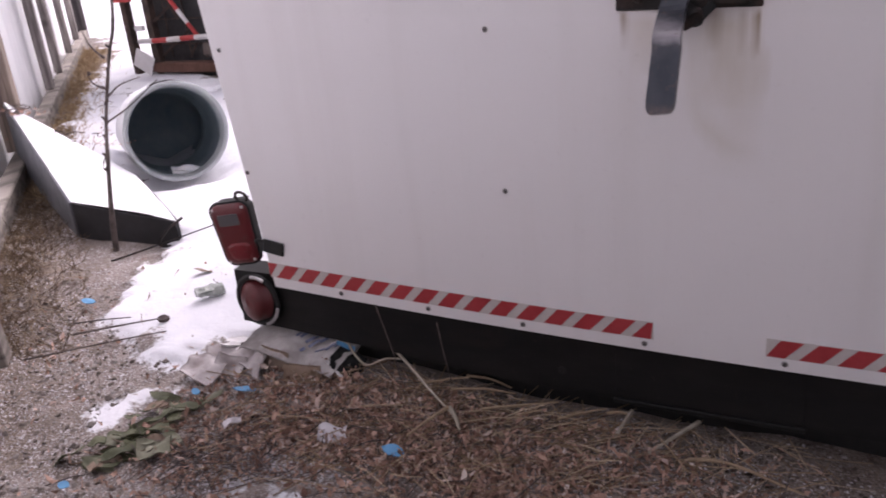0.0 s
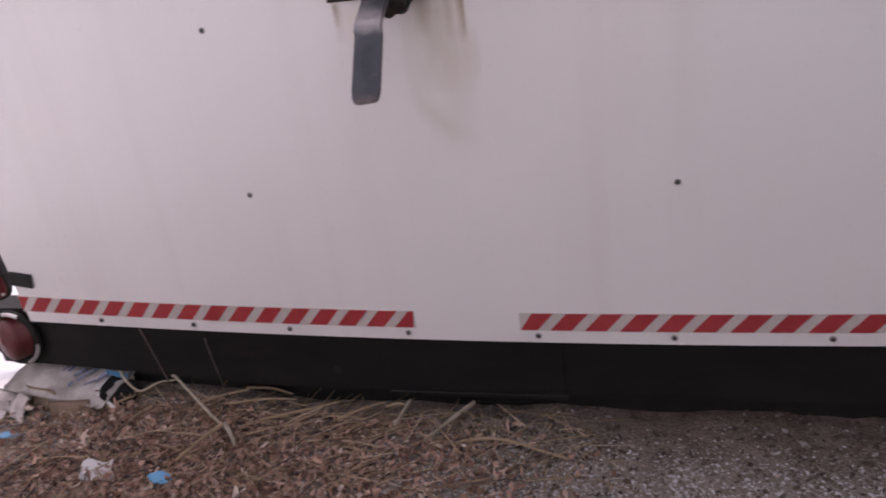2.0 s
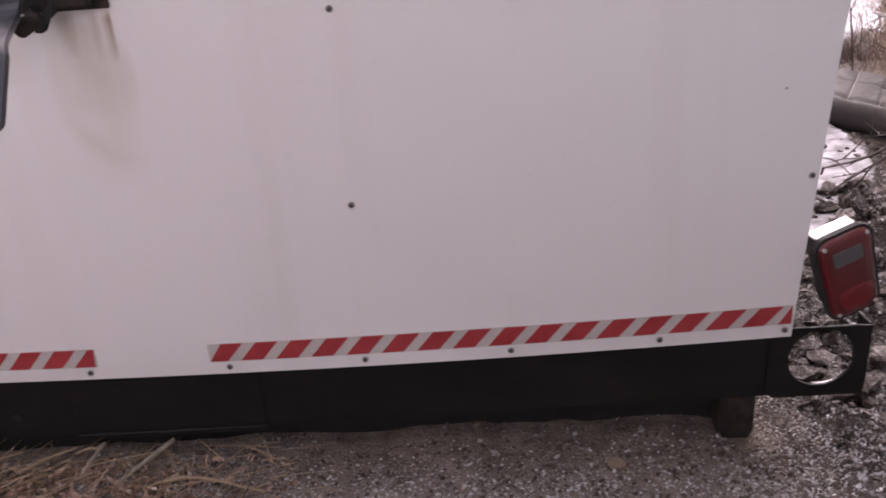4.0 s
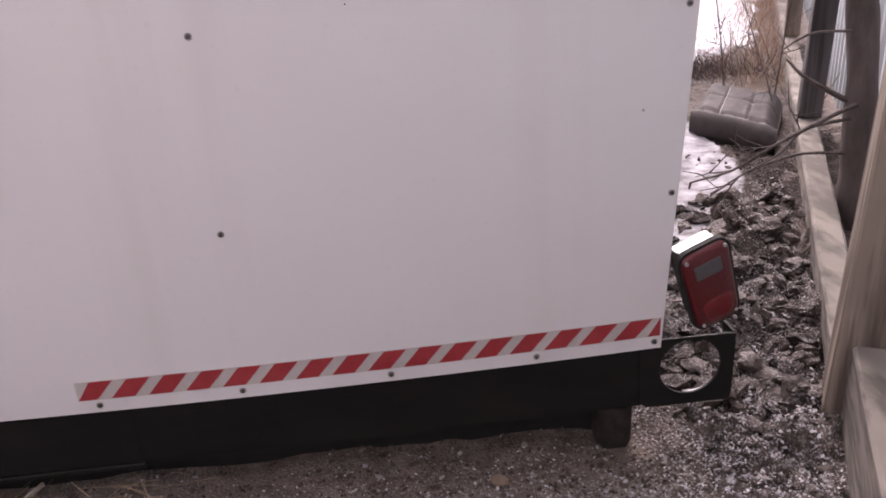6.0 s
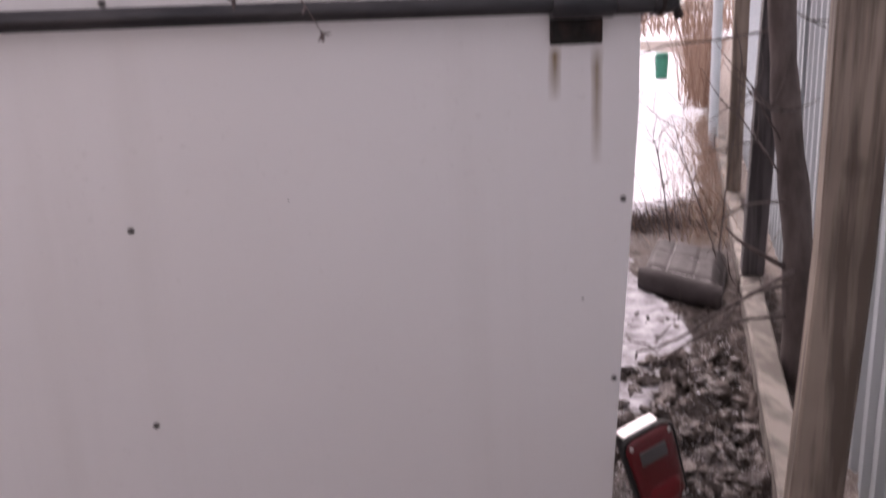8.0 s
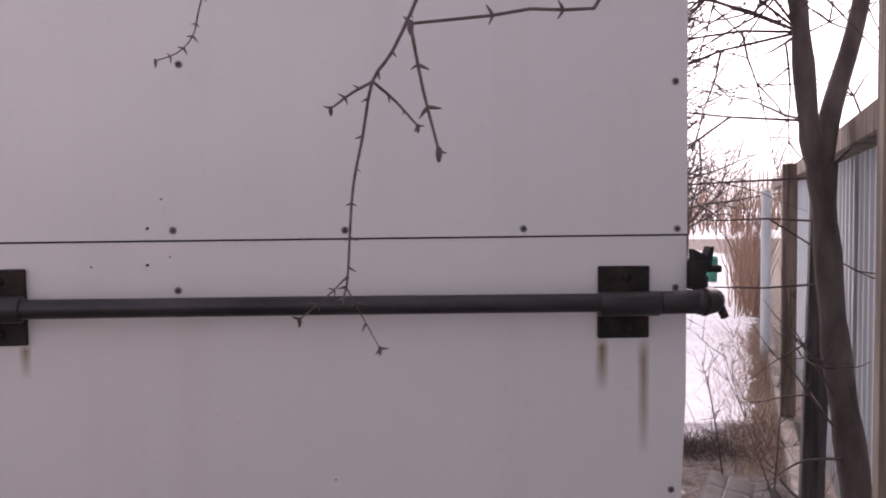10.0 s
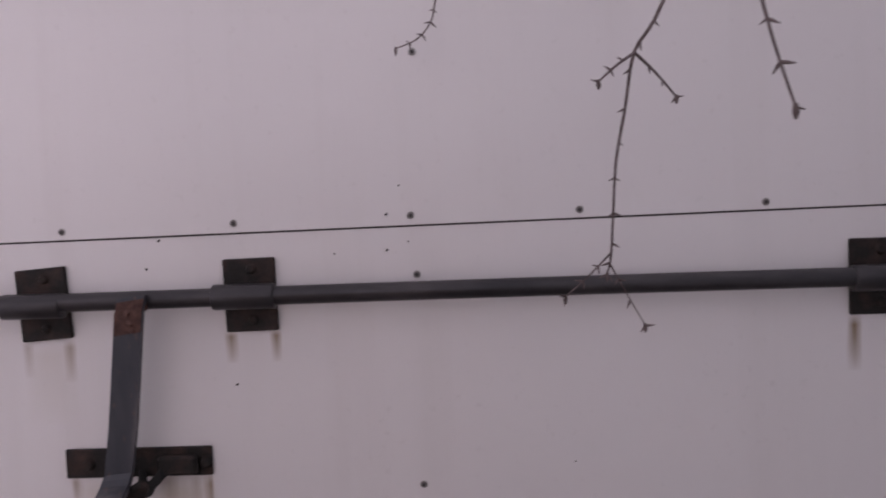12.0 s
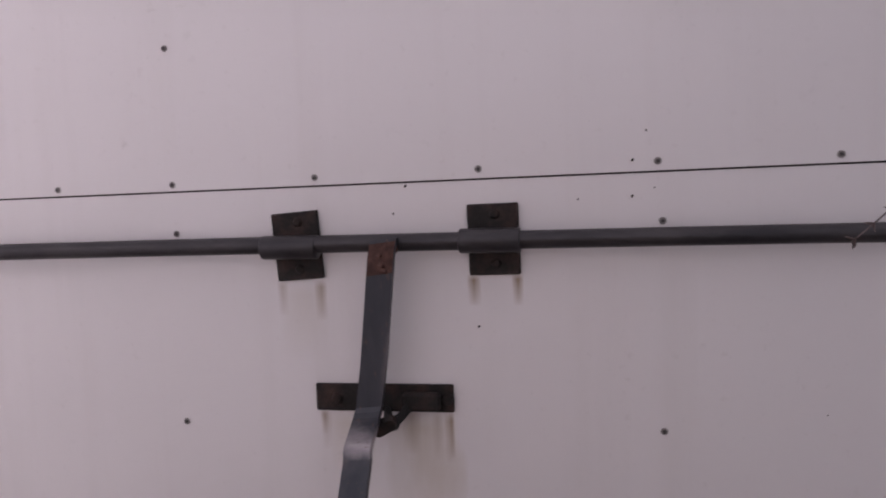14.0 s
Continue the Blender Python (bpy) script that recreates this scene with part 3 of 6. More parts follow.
for sx in (-0.95, 0.9):
    w = part("wheel", cyl((sx - 0.12, 1.55, 0.33), (sx + 0.12, 1.55, 0.33), 0.33, 32, bevel=0.03), M_SHADOW, truck, "black rubber rear wheel", True)
    part("hub", cyl((sx - 0.13, 1.55, 0.33), (sx + 0.13, 1.55, 0.33), 0.14, 20, bevel=0.01), M_RUST, w)


def bumper_mesh():
    bm = bmesh.new()
    xs = [-1.452, -1.3, -1.1, -0.9, -0.7, -0.5, 0.0, 0.6, 1.0, 1.196]
    bot = [0.122, 0.116, 0.102, 0.090, 0.072, 0.068, 0.066, 0.068, 0.070, 0.072]
    rings = []
    for x, zb in zip(xs, bot):
        zt = sag(x) + 0.012 if x > -1.3 else 0.288
        rings.append([bm.verts.new(p) for p in ((x, 0.036, zb), (x, 0.034, zt), (x, 0.11, zt), (x, 0.11, zb + 0.01))])
    for a, b in zip(rings, rings[1:]):
        for k in range(4):
            bm.faces.new((a[k], b[k], b[(k + 1) % 4], a[(k + 1) % 4]))
    bm.faces.new(rings[0])
    bm.faces.new(rings[-1][::-1])
    return bm


bumper = part("bumper", bumper_mesh(), M_BUMPER, truck, "black steel bumper beam")
part("bumper_foot", span(1.088, 1.165, 0.045, 0.20, -0.07, 0.076, 0.014), M_MUDDY, bumper, "mud caked bracket under the bumper")
# solid black disc for the shade inside an empty bolt hole
part("hole_shade_disc", cyl((-0.469, 0.0335, 0.121), (-0.469, 0.060, 0.121), 0.011, 14), M_SHADOW, bumper, "black disc standing in for the shade in a bolt hole")
part("face_plate", span(-0.335, 0.084, 0.0328, 0.0345, 0.072, 0.206, 0.0008), M_BUMPER, bumper, "flat plate welded to the bumper")
part("hitch_plate", span(-0.34, 0.09, 0.028, 0.10, 0.058, 0.070, 0.002), M_BUMPER, bumper, "thin steel lip under the bumper")


def holed_plate(x0, x1, z0, z1, cx, cz, r, y0, y1, n=40):
    """A plate with a round hole through it."""
    bm = bmesh.new()
    rings = []
    for y in (y0, y1):
        inner, outer = [], []
        for k in range(n):
            a = 2 * math.pi * k / n
            c, s = math.cos(a), math.sin(a)
            inner.append(bm.verts.new((cx + r * c, y, cz + r * s)))
            lim = min(((x1 - cx) / c if c > 1e-6 else (x0 - cx) / c if c < -1e-6 else 9), ((z1 - cz) / s if s > 1e-6 else (z0 - cz) / s if s < -1e-6 else 9))
            outer.append(bm.verts.new((cx + lim * c, y, cz + lim * s)))
        rings.append((inner, outer))
    (i0, o0), (i1, o1) = rings
    for k in range(n):
        m = (k + 1) % n
        bm.faces.new((i0[k], o0[k], o0[m], i0[m]))
        bm.faces.new((i1[k], i1[m], o1[m], o1[k]))
        bm.faces.new((i0[k], i0[m], i1[m], i1[k]))
        bm.faces.new((o0[k], o1[k], o1[m], o0[m]))
    return bm


def strap_prism(outline, y0, y1):
    """A flat plate cut to an outline of (x, z)."""
    n = len(outline)
    verts = [(x, y0, z) for x, z in outline] + [(x, y1, z) for x, z in outline]
    return verts, [tuple(range(n)), tuple(reversed(range(n, 2 * n)))] + [(k, n + k, n + (k + 1) % n, (k + 1) % n) for k in range(n)]


bracket = part("lamp_bracket", holed_plate(1.172, 1.382, 0.070, 0.240, 1.283, 0.166, 0.069, 0.028, 0.034), M_BUMPER, truck, "black lamp bracket with an empty round hole")
part("bracket_return", span(1.376, 1.382, 0.0345, 0.085, 0.072, 0.24), M_BUMPER, bracket)
part("rim", (lambda o: tube(o, [(1.296 + 0.074 * math.cos(radians(a)), 0.046, 0.158 + 0.074 * math.sin(radians(a))) for a in range(-105, 5, 10)], 0.007, 6))(([], [])), M_RIM, bracket, "silvered rim behind the hole")


def rounded_slab(w, h, d, r, m, n=6, taper=0.0):
    """A slab with rounded corners, domed a little on its front (-y)."""
    bm = bmesh.new()
    ring = []
    for cx, cz, a0 in ((w / 2 - r, h / 2 - r, 0), (-w / 2 + r, h / 2 - r, 90), (-w / 2 + r, -h / 2 + r, 180), (w / 2 - r, -h / 2 + r, 270)):
        for k in range(n + 1):
            a = radians(a0 + 90 * k / n)
            ring.append((cx + r * math.cos(a), cz + r * math.sin(a)))
    layers = []
    for y, s in ((d / 2, 1.0), (-d / 2 + min(0.008, d * 0.3), 1.0 - taper), (-d / 2, 0.92 - taper)):
        layers.append([bm.verts.new((x * s, y, z * s)) for x, z in ring])
    for a, b in zip(layers, layers[1:]):
        for k in range(len(a)):
            q = (k + 1) % len(a)
            bm.faces.new((a[k], a[q], b[q], b[k]))
    bm.faces.new(layers[0])
    bm.faces.new(layers[-1][::-1])
    bm.transform(m)
    return bm


BOLT_ME = None


def bolt_mesh():
    bm = bmesh.new()
    bmesh.ops.create_cone(bm, cap_ends=True, segments=14, radius1=0.0105, radius2=0.0095, depth=0.002, matrix=pose(0, -0.001, 0, 90))
    bmesh.ops.create_cone(bm, cap_ends=True, segments=6, radius1=0.0065, radius2=0.0052, depth=0.005, matrix=pose(0, -0.0045, 0, 90))
    bmesh.ops.recalc_face_normals(bm, faces=bm.faces)
    me = bpy.data.meshes.new("bolt")
    bm.to_mesh(me)
    bm.free()
    me.materials.append(M_WASHER)
    me.materials.append(M_BOLT)
    for f in me.polygons:
        f.material_index = int(f.center.y < -0.0021)
    return me


BOLT_ME = bolt_mesh()


def bolt(x, y, z, parent, s=0.64):
    ob = new("bolt", BOLT_ME)
    link_part(ob, parent)
    ob.location = (x, y, z)
    ob.rotation_euler = (0, random.uniform(0, 6), 0)
    ob.scale = (s, s, s)


for x, z in ((-0.596, 0.955), (-0.574, 0.594), (0.336, 0.589), (0.340, 0.956), (1.222, 0.949), (1.208, 0.59), (-1.322, 0.92), (-1.305, 0.60),
             (-0.59, 1.335), (0.345, 1.332), (1.229, 1.322), (-1.22, 1.335)):
    bolt(x, -0.0005, z, lower)
for x, z in ((-1.14, 1.432), (-0.848, 1.432), (-0.59, 1.432), (-0.292, 1.434), (0.023, 1.436), (0.339, 1.436), (0.633, 1.433), (0.949, 1.432), (1.231, 1.429),
             (1.227, 1.694), (-0.587, 1.697), (0.355, 1.719)):
    bolt(x, -0.0035, z, upper)
for x in (-1.065, -0.806, -0.551, -0.258, 0.039, 0.325, 0.629, 0.935, 1.188):
    bolt(x, -0.001, sag(x) + 0.017, lower, 0.68)


for x, z in CHIPS:
    part("paint_chip", cyl((x, -0.0002 if z < SEAM else -0.0032, z), (x + 0.001, -0.0012 if z < SEAM else -0.0042, z - 0.001), 0.0022 + 0.0008 * math.sin(x * 90), 7), M_RUST, lower if z < SEAM else upper)


def tape(x0, x1, period, first):
    """Red and pale slanted hazard tape along the lower edge."""
    n = 60
    verts, faces = [], []
    for i in range(n + 1):
        x = x0 + (x1 - x0) * i / n
        for y, dz in ((-0.0012, 0.0305), (-0.0012, 0.0735), (0.002, 0.0735), (0.002, 0.0305)):
            verts.append((x, y, sag(x) + dz))
    for i in range(n):
        a = 4 * i
        for k in range(4):
            faces.append((a + k, a + 4 + k, a + 4 + (k + 1) % 4, a + (k + 1) % 4))
    faces += [(0, 1, 2, 3), (4 * n + 3, 4 * n + 2, 4 * n + 1, 4 * n)]
    strip = part("reflective_tape", (verts, faces), M_TAPE_WHITE, lower, "pale reflective tape with slanted red stripes")
    x = first
    while x < x1:
        corners = []
        for dx, dz in ((0.0, 0.0315), (0.62 * period, 0.0315), (0.62 * period + 0.036, 0.0725), (0.036, 0.0725)):
            cx = min(max(x + dx, x0 + 0.001), x1 - 0.001)
            corners.append((cx, -0.0022, sag(cx) + dz))
        front = [tuple(c) for c in corners]
        back = [(c[0], -0.001, c[2]) for c in corners]
        if corners[1][0] - corners[0][0] > 0.004 or corners[2][0] - corners[3][0] > 0.004:
            part("stripe", (front + back, [(0, 1, 2, 3), (7, 6, 5, 4), (0, 4, 5, 1), (1, 5, 6, 2), (2, 6, 7, 3), (3, 7, 4, 0)]), M_TAPE_RED, strip, "red stripe")
        x += period


tape(-1.292, -0.238, 0.0702, -1.340)
tape(0.0, 1.2, 0.0738, -0.0815)


def lens_mesh(wt, wb, h, r, layers, m, n=6):
    """A moulded slab, wider at its top, with rounded corners; layers of (y, inset) from back to front."""
    bm = bmesh.new()
    rows = []
    for y, inset in layers:
        row, hh = [], h / 2 - inset
        rr = max(r - inset * 0.5, 0.004)
        for sx, sz, a0 in ((1, 1, 0), (-1, 1, 90), (-1, -1, 180), (1, -1, 270)):
            w = (wt if sz > 0 else wb) / 2 - inset
            for k in range(n + 1):
                a = radians(a0 + 90 * k / n)
                row.append(bm.verts.new((sx * (w - rr) + rr * math.cos(a), y, sz * (hh - rr) + rr * math.sin(a))))
        rows.append(row)
    for a, b in zip(rows, rows[1:]):
        for k in range(len(a)):
            q = (k + 1) % len(a)
            bm.faces.new((a[k], a[q], b[q], b[k]))
    bm.faces.new(rows[0])
    bm.faces.new(rows[-1][::-1])
    bm.transform(m)
    return bm


def tail_lamp(cx, cz, turn, yaw, label, cover, wt, wb, h):
    m = pose(cx, 0.0, cz, 0, turn, yaw)
    lamp = part("tail_lamp", lens_mesh(wt - 0.010, wb - 0.010, h - 0.010, 0.018, ((0.052, 0.010), (0.048, 0.004), (0.008, 0.0)), m), M_BUMPER, truck, label)
    part("gasket", lens_mesh(wt + 0.011, wb + 0.011, h + 0.010, 0.030, ((0.0082, 0.0), (-0.005, 0.0)), m), M_SHADOW, lamp, "black rubber gasket")
    lens = part("lens", lens_mesh(wt, wb, h, 0.025, ((-0.0002, 0.0), (-0.008, 0.001), (-0.013, 0.005), (-0.0165, 0.014), (-0.018, 0.026)), m), M_LENS, lamp, "dark red moulded plastic lens", True)
    # brighter patch: light through the plastic put into the colour
    part("lit_patch", lens_mesh(wb - 0.022, wb - 0.030, h * 0.34, 0.022, ((-0.0125, 0.0), (-0.0178, 0.004), (-0.0192, 0.014), (-0.0196, 0.024)), m @ pose(0.003, 0, -h * 0.27)), M_LENS_LIT, lens, "brighter red patch with light put into its colour", True)
    part("reversing_window", lens_mesh(wt - 0.050, wt - 0.050, 0.034, 0.004, ((-0.0165, 0.0), (-0.0200, 0.001)), m @ pose(-0.003, 0, h * 0.5 - 0.044)), M_CLEAR, lens, "small clear window in the lens")
    # the right lamp's pale cover holds the sky glare on its housing
    part("top_cover", rounded_slab(wt - 0.026, 0.004, 0.034, 0.0015, m @ pose(-0.001, 0.029, h / 2 - 0.002)), cover, lamp, "top of the housing")
    for sx, sz in ((-0.40, 0.43), (0.40, 0.43), (-0.38, -0.43), (0.38, -0.43)):
        c = m @ Vector((sx * (wt if sz > 0 else wb), -0.012, sz * h))
        part("screw", cyl(c, c + (m.to_3x3() @ Vector((0, -0.004, 0))), 0.0040, 10), M_RIM, lens)
    return lamp


tail_lamp(1.299, 0.380, -17, 12, "tilted rounded red tail lamp in a black housing", M_RIM, 0.113, 0.104, 0.186)
tail_lamp(-1.382, 0.421, -7, 12, "upright rounded red tail lamp in a black housing", M_BUMPER, 0.114, 0.100, 0.178)
part("lamp_hook", (lambda o: tube(o, curve_pts([(-1.352, 0.02, 0.505), (-1.362, 0.0, 0.525), (-1.355, -0.002, 0.542), (-1.335, 0.0, 0.540), (-1.333, 0.012, 0.520), (-1.345, 0.016, 0.513)], 4), 0.0042, 6))(([], [])), M_RUST, truck, "bent wire hook")

def dome(c, n, r, depth, rings=5, segs=28):
    """A shallow dome of radius r round c that bulges along n."""
    n = Vector(n).normalized()
    u = n.orthogonal().normalized()
    v = n.cross(u)
    c = Vector(c)
    prof = [(r, -0.03), (r, 0.0)] + [(r * math.cos(radians(88 * k / rings)), depth * math.sin(radians(88 * k / rings))) for k in range(1, rings + 1)]
    verts = [tuple(c + (u * math.cos(2 * math.pi * k / segs) + v * math.sin(2 * math.pi * k / segs)) * q + n * h) for q, h in prof for k in range(segs)]
    faces = [(i * segs + k, i * segs + (k + 1) % segs, (i + 1) * segs + (k + 1) % segs, (i + 1) * segs + k) for i in range(len(prof) - 1) for k in range(segs)]
    faces += [tuple(range(segs)), tuple((len(prof) - 1) * segs + k for k in reversed(range(segs)))]
    return verts, faces


lampl = part("round_lamp", dome((-1.382, 0.012, 0.206), (-0.42, -1, 0.10), 0.060, 0.024), M_LENS_DULL, truck, "round dull red lamp hanging loose", True)
for a0, a1 in ((62, 100), (-72, -8)):
    part("lamp_rim", (lambda o: tube(o, [(-1.366 + 0.069 * math.cos(radians(a)), 0.010, 0.208 + 0.074 * math.sin(radians(a))) for a in range(a0, a1, 6)], 0.0052, 6))(([], [])), M_RIM, lampl, "broken piece of silvered lamp rim")
part("lamp_gasket", (lambda o: tube(o, [(-1.370 + 0.068 * math.cos(radians(a)), 0.020, 0.207 + 0.073 * math.sin(radians(a))) for a in range(0, 361, 12)], 0.009, 6))(([], [])), M_SHADOW, lampl)
part("marker_clip", block((0.064, 0.006, 0.038), pose(-1.262, -0.004, 0.390, 0, 9, 0), 0.001), M_SHADOW, lower, "small bent black plate")
part("clip_wire", (lambda o: tube(o, [(-1.28, -0.004, 0.402), (-1.300, -0.010, 0.412), (-1.312, -0.012, 0.410), (-1.318, 0.0, 0.396)], 0.004, 6))(([], [])), M_SHADOW, lower)

# locking bar across the rear
bar = part("locking_bar", (lambda o: tube(o, curve_pts([(-1.45, -0.042, 1.311), (-0.6, -0.042, 1.311), (0.4, -0.042, 1.307), (1.22, -0.042, 1.300), (1.268, -0.040, 1.299), (1.288, -0.018, 1.301), (1.288, 0.10, 1.303)], 6), 0.0165, 16))(([], [])),
           M_PIPE, truck, "weathered round steel locking bar", True)
part("coupling", cyl((1.185, -0.042, 1.2995), (1.252, -0.042, 1.299), 0.0205, 18, bevel=0.003), M_PIPE, bar, "pipe coupling", True)
part("end_elbow", (lambda o: tube(o, curve_pts([(1.252, -0.042, 1.2995), (1.272, -0.041, 1.299), (1.286, -0.030, 1.300), (1.289, -0.010, 1.301), (1.289, 0.03, 1.302)], 4), 0.0225, 16))(([], [])), M_PIPE, bar, "pipe elbow turned towards the body", True)
part("elbow_collar", cyl((1.262, -0.042, 1.2992), (1.270, -0.0415, 1.2992), 0.0255, 18, bevel=0.002), M_RUST, bar, "raised collar of the elbow", True)
part("pipe_plug", cyl((1.300, -0.034, 1.288), (1.308, -0.034, 1.270), 0.008, 10), M_RUST, bar)
for x, z, lean in ((-1.2, 1.305, 0), (-0.333, 1.305, -3.5), (0.047, 1.308, -0.5), (1.131, 1.298, 0.5)):
    b = part("hinge_plate", block((0.094, 0.0085, 0.130), pose(x, -0.00475, z, 0, lean, 0), 0.002), M_RUST, truck, "rusty black bearing plate of the locking bar")
    part("sleeve", cyl((x - 0.056, -0.040, z + 0.001), (x + 0.054, -0.040, z), 0.0225, 20, bevel=0.003), M_PIPE, b, "steel sleeve round the bar", True)
    for dz in (-0.044, 0.046):
        part("rivet", cyl((x + 0.004, -0.009, z + dz), (x + 0.004, -0.015, z + dz), 0.010, 10, 0.006), M_RUST, b)

lock = part("bar_keeper", span(1.256, 1.278, -0.026, 0.05, 1.318, 1.372, 0.003), M_SHADOW, truck, "black keeper bracket at the bar's end")
part("keeper_horn", strap_prism([(1.256, 1.366), (1.256, 1.392), (1.268, 1.386), (1.279, 1.380), (1.286, 1.396), (1.293, 1.396), (1.288, 1.362)], -0.022, 0.006), M_SHADOW, lock, "forked horn")
part("keeper_finger", cyl((1.262, -0.016, 1.357), (1.308, -0.016, 1.356), 0.0068, 10, bevel=0.002), M_SHADOW, lock)
part("keeper_foot", span(1.258, 1.284, -0.020, 0.02, 1.322, 1.344, 0.003), M_RUST, lock)


def strap(points, w, t, side, narrow=()):
    """A flat bar bent along points; side is the direction of its width."""
    bm = bmesh.new()
    rings = []
    side = Vector(side).normalized()
    for i, p in enumerate(points):
        p = Vector(p)
        d = (Vector(points[min(i + 1, len(points) - 1)]) - Vector(points[max(i - 1, 0)])).normalized()
        nrm = d.cross(side).normalized()
        k = len(points) - 1 - i
        f = narrow[k] if k < len(narrow) else 1.0
        rings.append([bm.verts.new(p + side * a * f * w / 2 + nrm * b * t / 2) for a, b in ((-1, -1), (-0.86, -1.25), (0.86, -1.25), (1, -1), (1, 1), (-1, 1))])
    for a, b in zip(rings, rings[1:]):
        for k in range(6):
            bm.faces.new((a[k], b[k], b[(k + 1) % 6], a[(k + 1) % 6]))
    bm.faces.new(rings[0])
    bm.faces.new(rings[-1][::-1])
    return bm


lever = part("lever", strap([(-0.142, -0.066, 1.318), (-0.148, -0.068, 1.29), (-0.172, -0.064, 1.10), (-0.186, -0.064, 1.010), (-0.189, -0.068, 0.998), (-0.1885, -0.080, 0.988),
                             (-0.183, -0.146, 0.962), (-0.182, -0.157, 0.953), (-0.180, -0.164, 0.940), (-0.1755, -0.232, 0.862), (-0.175, -0.2385, 0.8525), (-0.175, -0.2415, 0.8465), (-0.175, -0.243, 0.8425)], 0.05, 0.011, (1, 0, 0.10), (0.66, 0.86, 0.96)),
             M_LEVER, truck, "grey flat steel lever bent outwards at its lower end")
part("weld", cyl((-0.166, -0.057, 1.302), (-0.121, -0.057, 1.302), 0.011, 10, bevel=0.004), M_REDRUST, lever, "rusty weld on the bar", True)
part("rust_patch", strap([(-0.1435, -0.0665, 1.312), (-0.1485, -0.068, 1.286), (-0.1525, -0.0672, 1.255)], 0.049, 0.014, (1, 0, 0.12)), M_REDRUST, lever, "flaking red rust round the welds")
for k, z in enumerate((1.292, 1.274, 1.262)):
    part("weld_bead", cyl((-0.152 + 0.004 * k, -0.072, z), (-0.146 + 0.004 * k, -0.078, z - 0.003), 0.0075, 7, 0.003), M_REDRUST, lever)
catch = part("latch_plate", span(-0.312, -0.04, -0.008, -0.0005, 0.985, 1.038, 0.002), M_RUST, truck, "rusty black latch plate")
part("catch_hook", strap([(-0.170, -0.012, 0.985), (-0.158, -0.034, 0.968), (-0.143, -0.038, 0.974), (-0.130, -0.030, 0.992), (-0.122, -0.012, 1.004)], 0.026, 0.012, (0, 0.3, 1)), M_SHADOW, catch, "bent black catch")
part("catch_block", span(-0.136, -0.062, -0.028, -0.008, 0.990, 1.026, 0.006), M_RUST, catch)
for x in (-0.268, -0.05):
    part("rivet", cyl((x, -0.008, 1.010), (x, -0.017, 1.010), 0.012, 12, 0.008), M_RUST, catch)
part("spring_latch", rounded_slab(0.05, 0.026, 0.016, 0.011, pose(-0.158, -0.070, 0.975, 25, -30, 0)), M_RUST, catch, "small rusty tongue")


# ---- fences ----
def fence_matrix(x0, y0, ux, uy):
    """Local x along the fence, local y away from the truck, local z up."""
    u = Vector((ux, uy, 0)).normalized()
    w = Vector((u.y, -u.x, 0)) if ux > 0 else Vector((-u.y, u.x, 0))
    return Matrix(((u.x, w.x, 0, x0), (u.y, w.y, 0, y0), (0, 0, 1, 0), (0, 0, 0, 1)))


def sheet(m, u0, u1, w, z0, z1, pitch=0.15, depth=0.018):
    """A ribbed metal sheet."""
    prof, u = [], u0
    while u < u1:
        for du, dw in ((0, 0), (pitch * 0.55, 0), (pitch * 0.65, depth), (pitch * 0.9, depth)):
            if u + du < u1:
                prof.append((u + du, w - dw))
        u += pitch
    prof.append((u1, w))
    verts, faces = [], []
    for a, b in prof:
        for dz, dw in ((z0, 0), (z1, 0), (z1, 0.003), (z0, 0.003)):
            verts.append(tuple(m @ Vector((a, b + dw, dz))))
    for i in range(len(prof) - 1):
        for k in range(4):
            faces.append((4 * i + k, 4 * i + 4 + k, 4 * i + 4 + (k + 1) % 4, 4 * i + (k + 1) % 4))
    n = 4 * (len(prof) - 1)
    faces += [(0, 1, 2, 3), (n + 3, n + 2, n + 1, n)]
    return verts, faces


def fbox(m, u0, u1, w0, w1, z0, z1, bevel=0.006):
    bm = span(u0, u1, w0, w1, z0, z1, bevel)
    bm.transform(m)
    return bm


def leaning(bm, slope, top):
    """Leans a post to +x up to the height top."""
    own = bmesh.ops.bisect_plane(bm, geom=bm.verts[:] + bm.edges[:] + bm.faces[:], plane_co=(0, 0, top), plane_no=(0, 0, 1))
    for v in bm.verts:
        v.co.x += slope * min(v.co.z, top)
    return bm


FR = fence_matrix(1.615, 0.0, 0.414, 0.910)
fence_r = thing("fence", (2.4, 1.6, 0), "timber and pale blue sheet metal fence beside the truck", "fence")
part("post", leaning(fbox(FR, -0.024, 0.068, -0.026, 0.078, 0.0, 2.75), 0.045, 0.8), M_WOOD, fence_r, "weathered square timber post with knots")
part("rail", fbox(FR, 0.070, 9.0, 0.0, 0.088, 0.0, 0.105, 0.008), M_RAIL, fence_r, "pale weathered bottom timber")
part("rail", fbox(FR, -3.2, -0.026, 0.012, 0.10, 0.0, 0.216, 0.008), M_RAIL, fence_r, "pale weathered bottom timber")
part("post", leaning(fbox(FR, 2.16, 2.30, 0.004, 0.10, 0.107, 1.70), 0.03, 1.7), M_POST_DARK, fence_r, "dark stained timber post")
part("post", fbox(FR, 4.10, 4.24, 0.008, 0.10, 0.107, 1.74), M_WOOD, fence_r, "weathered square timber post")
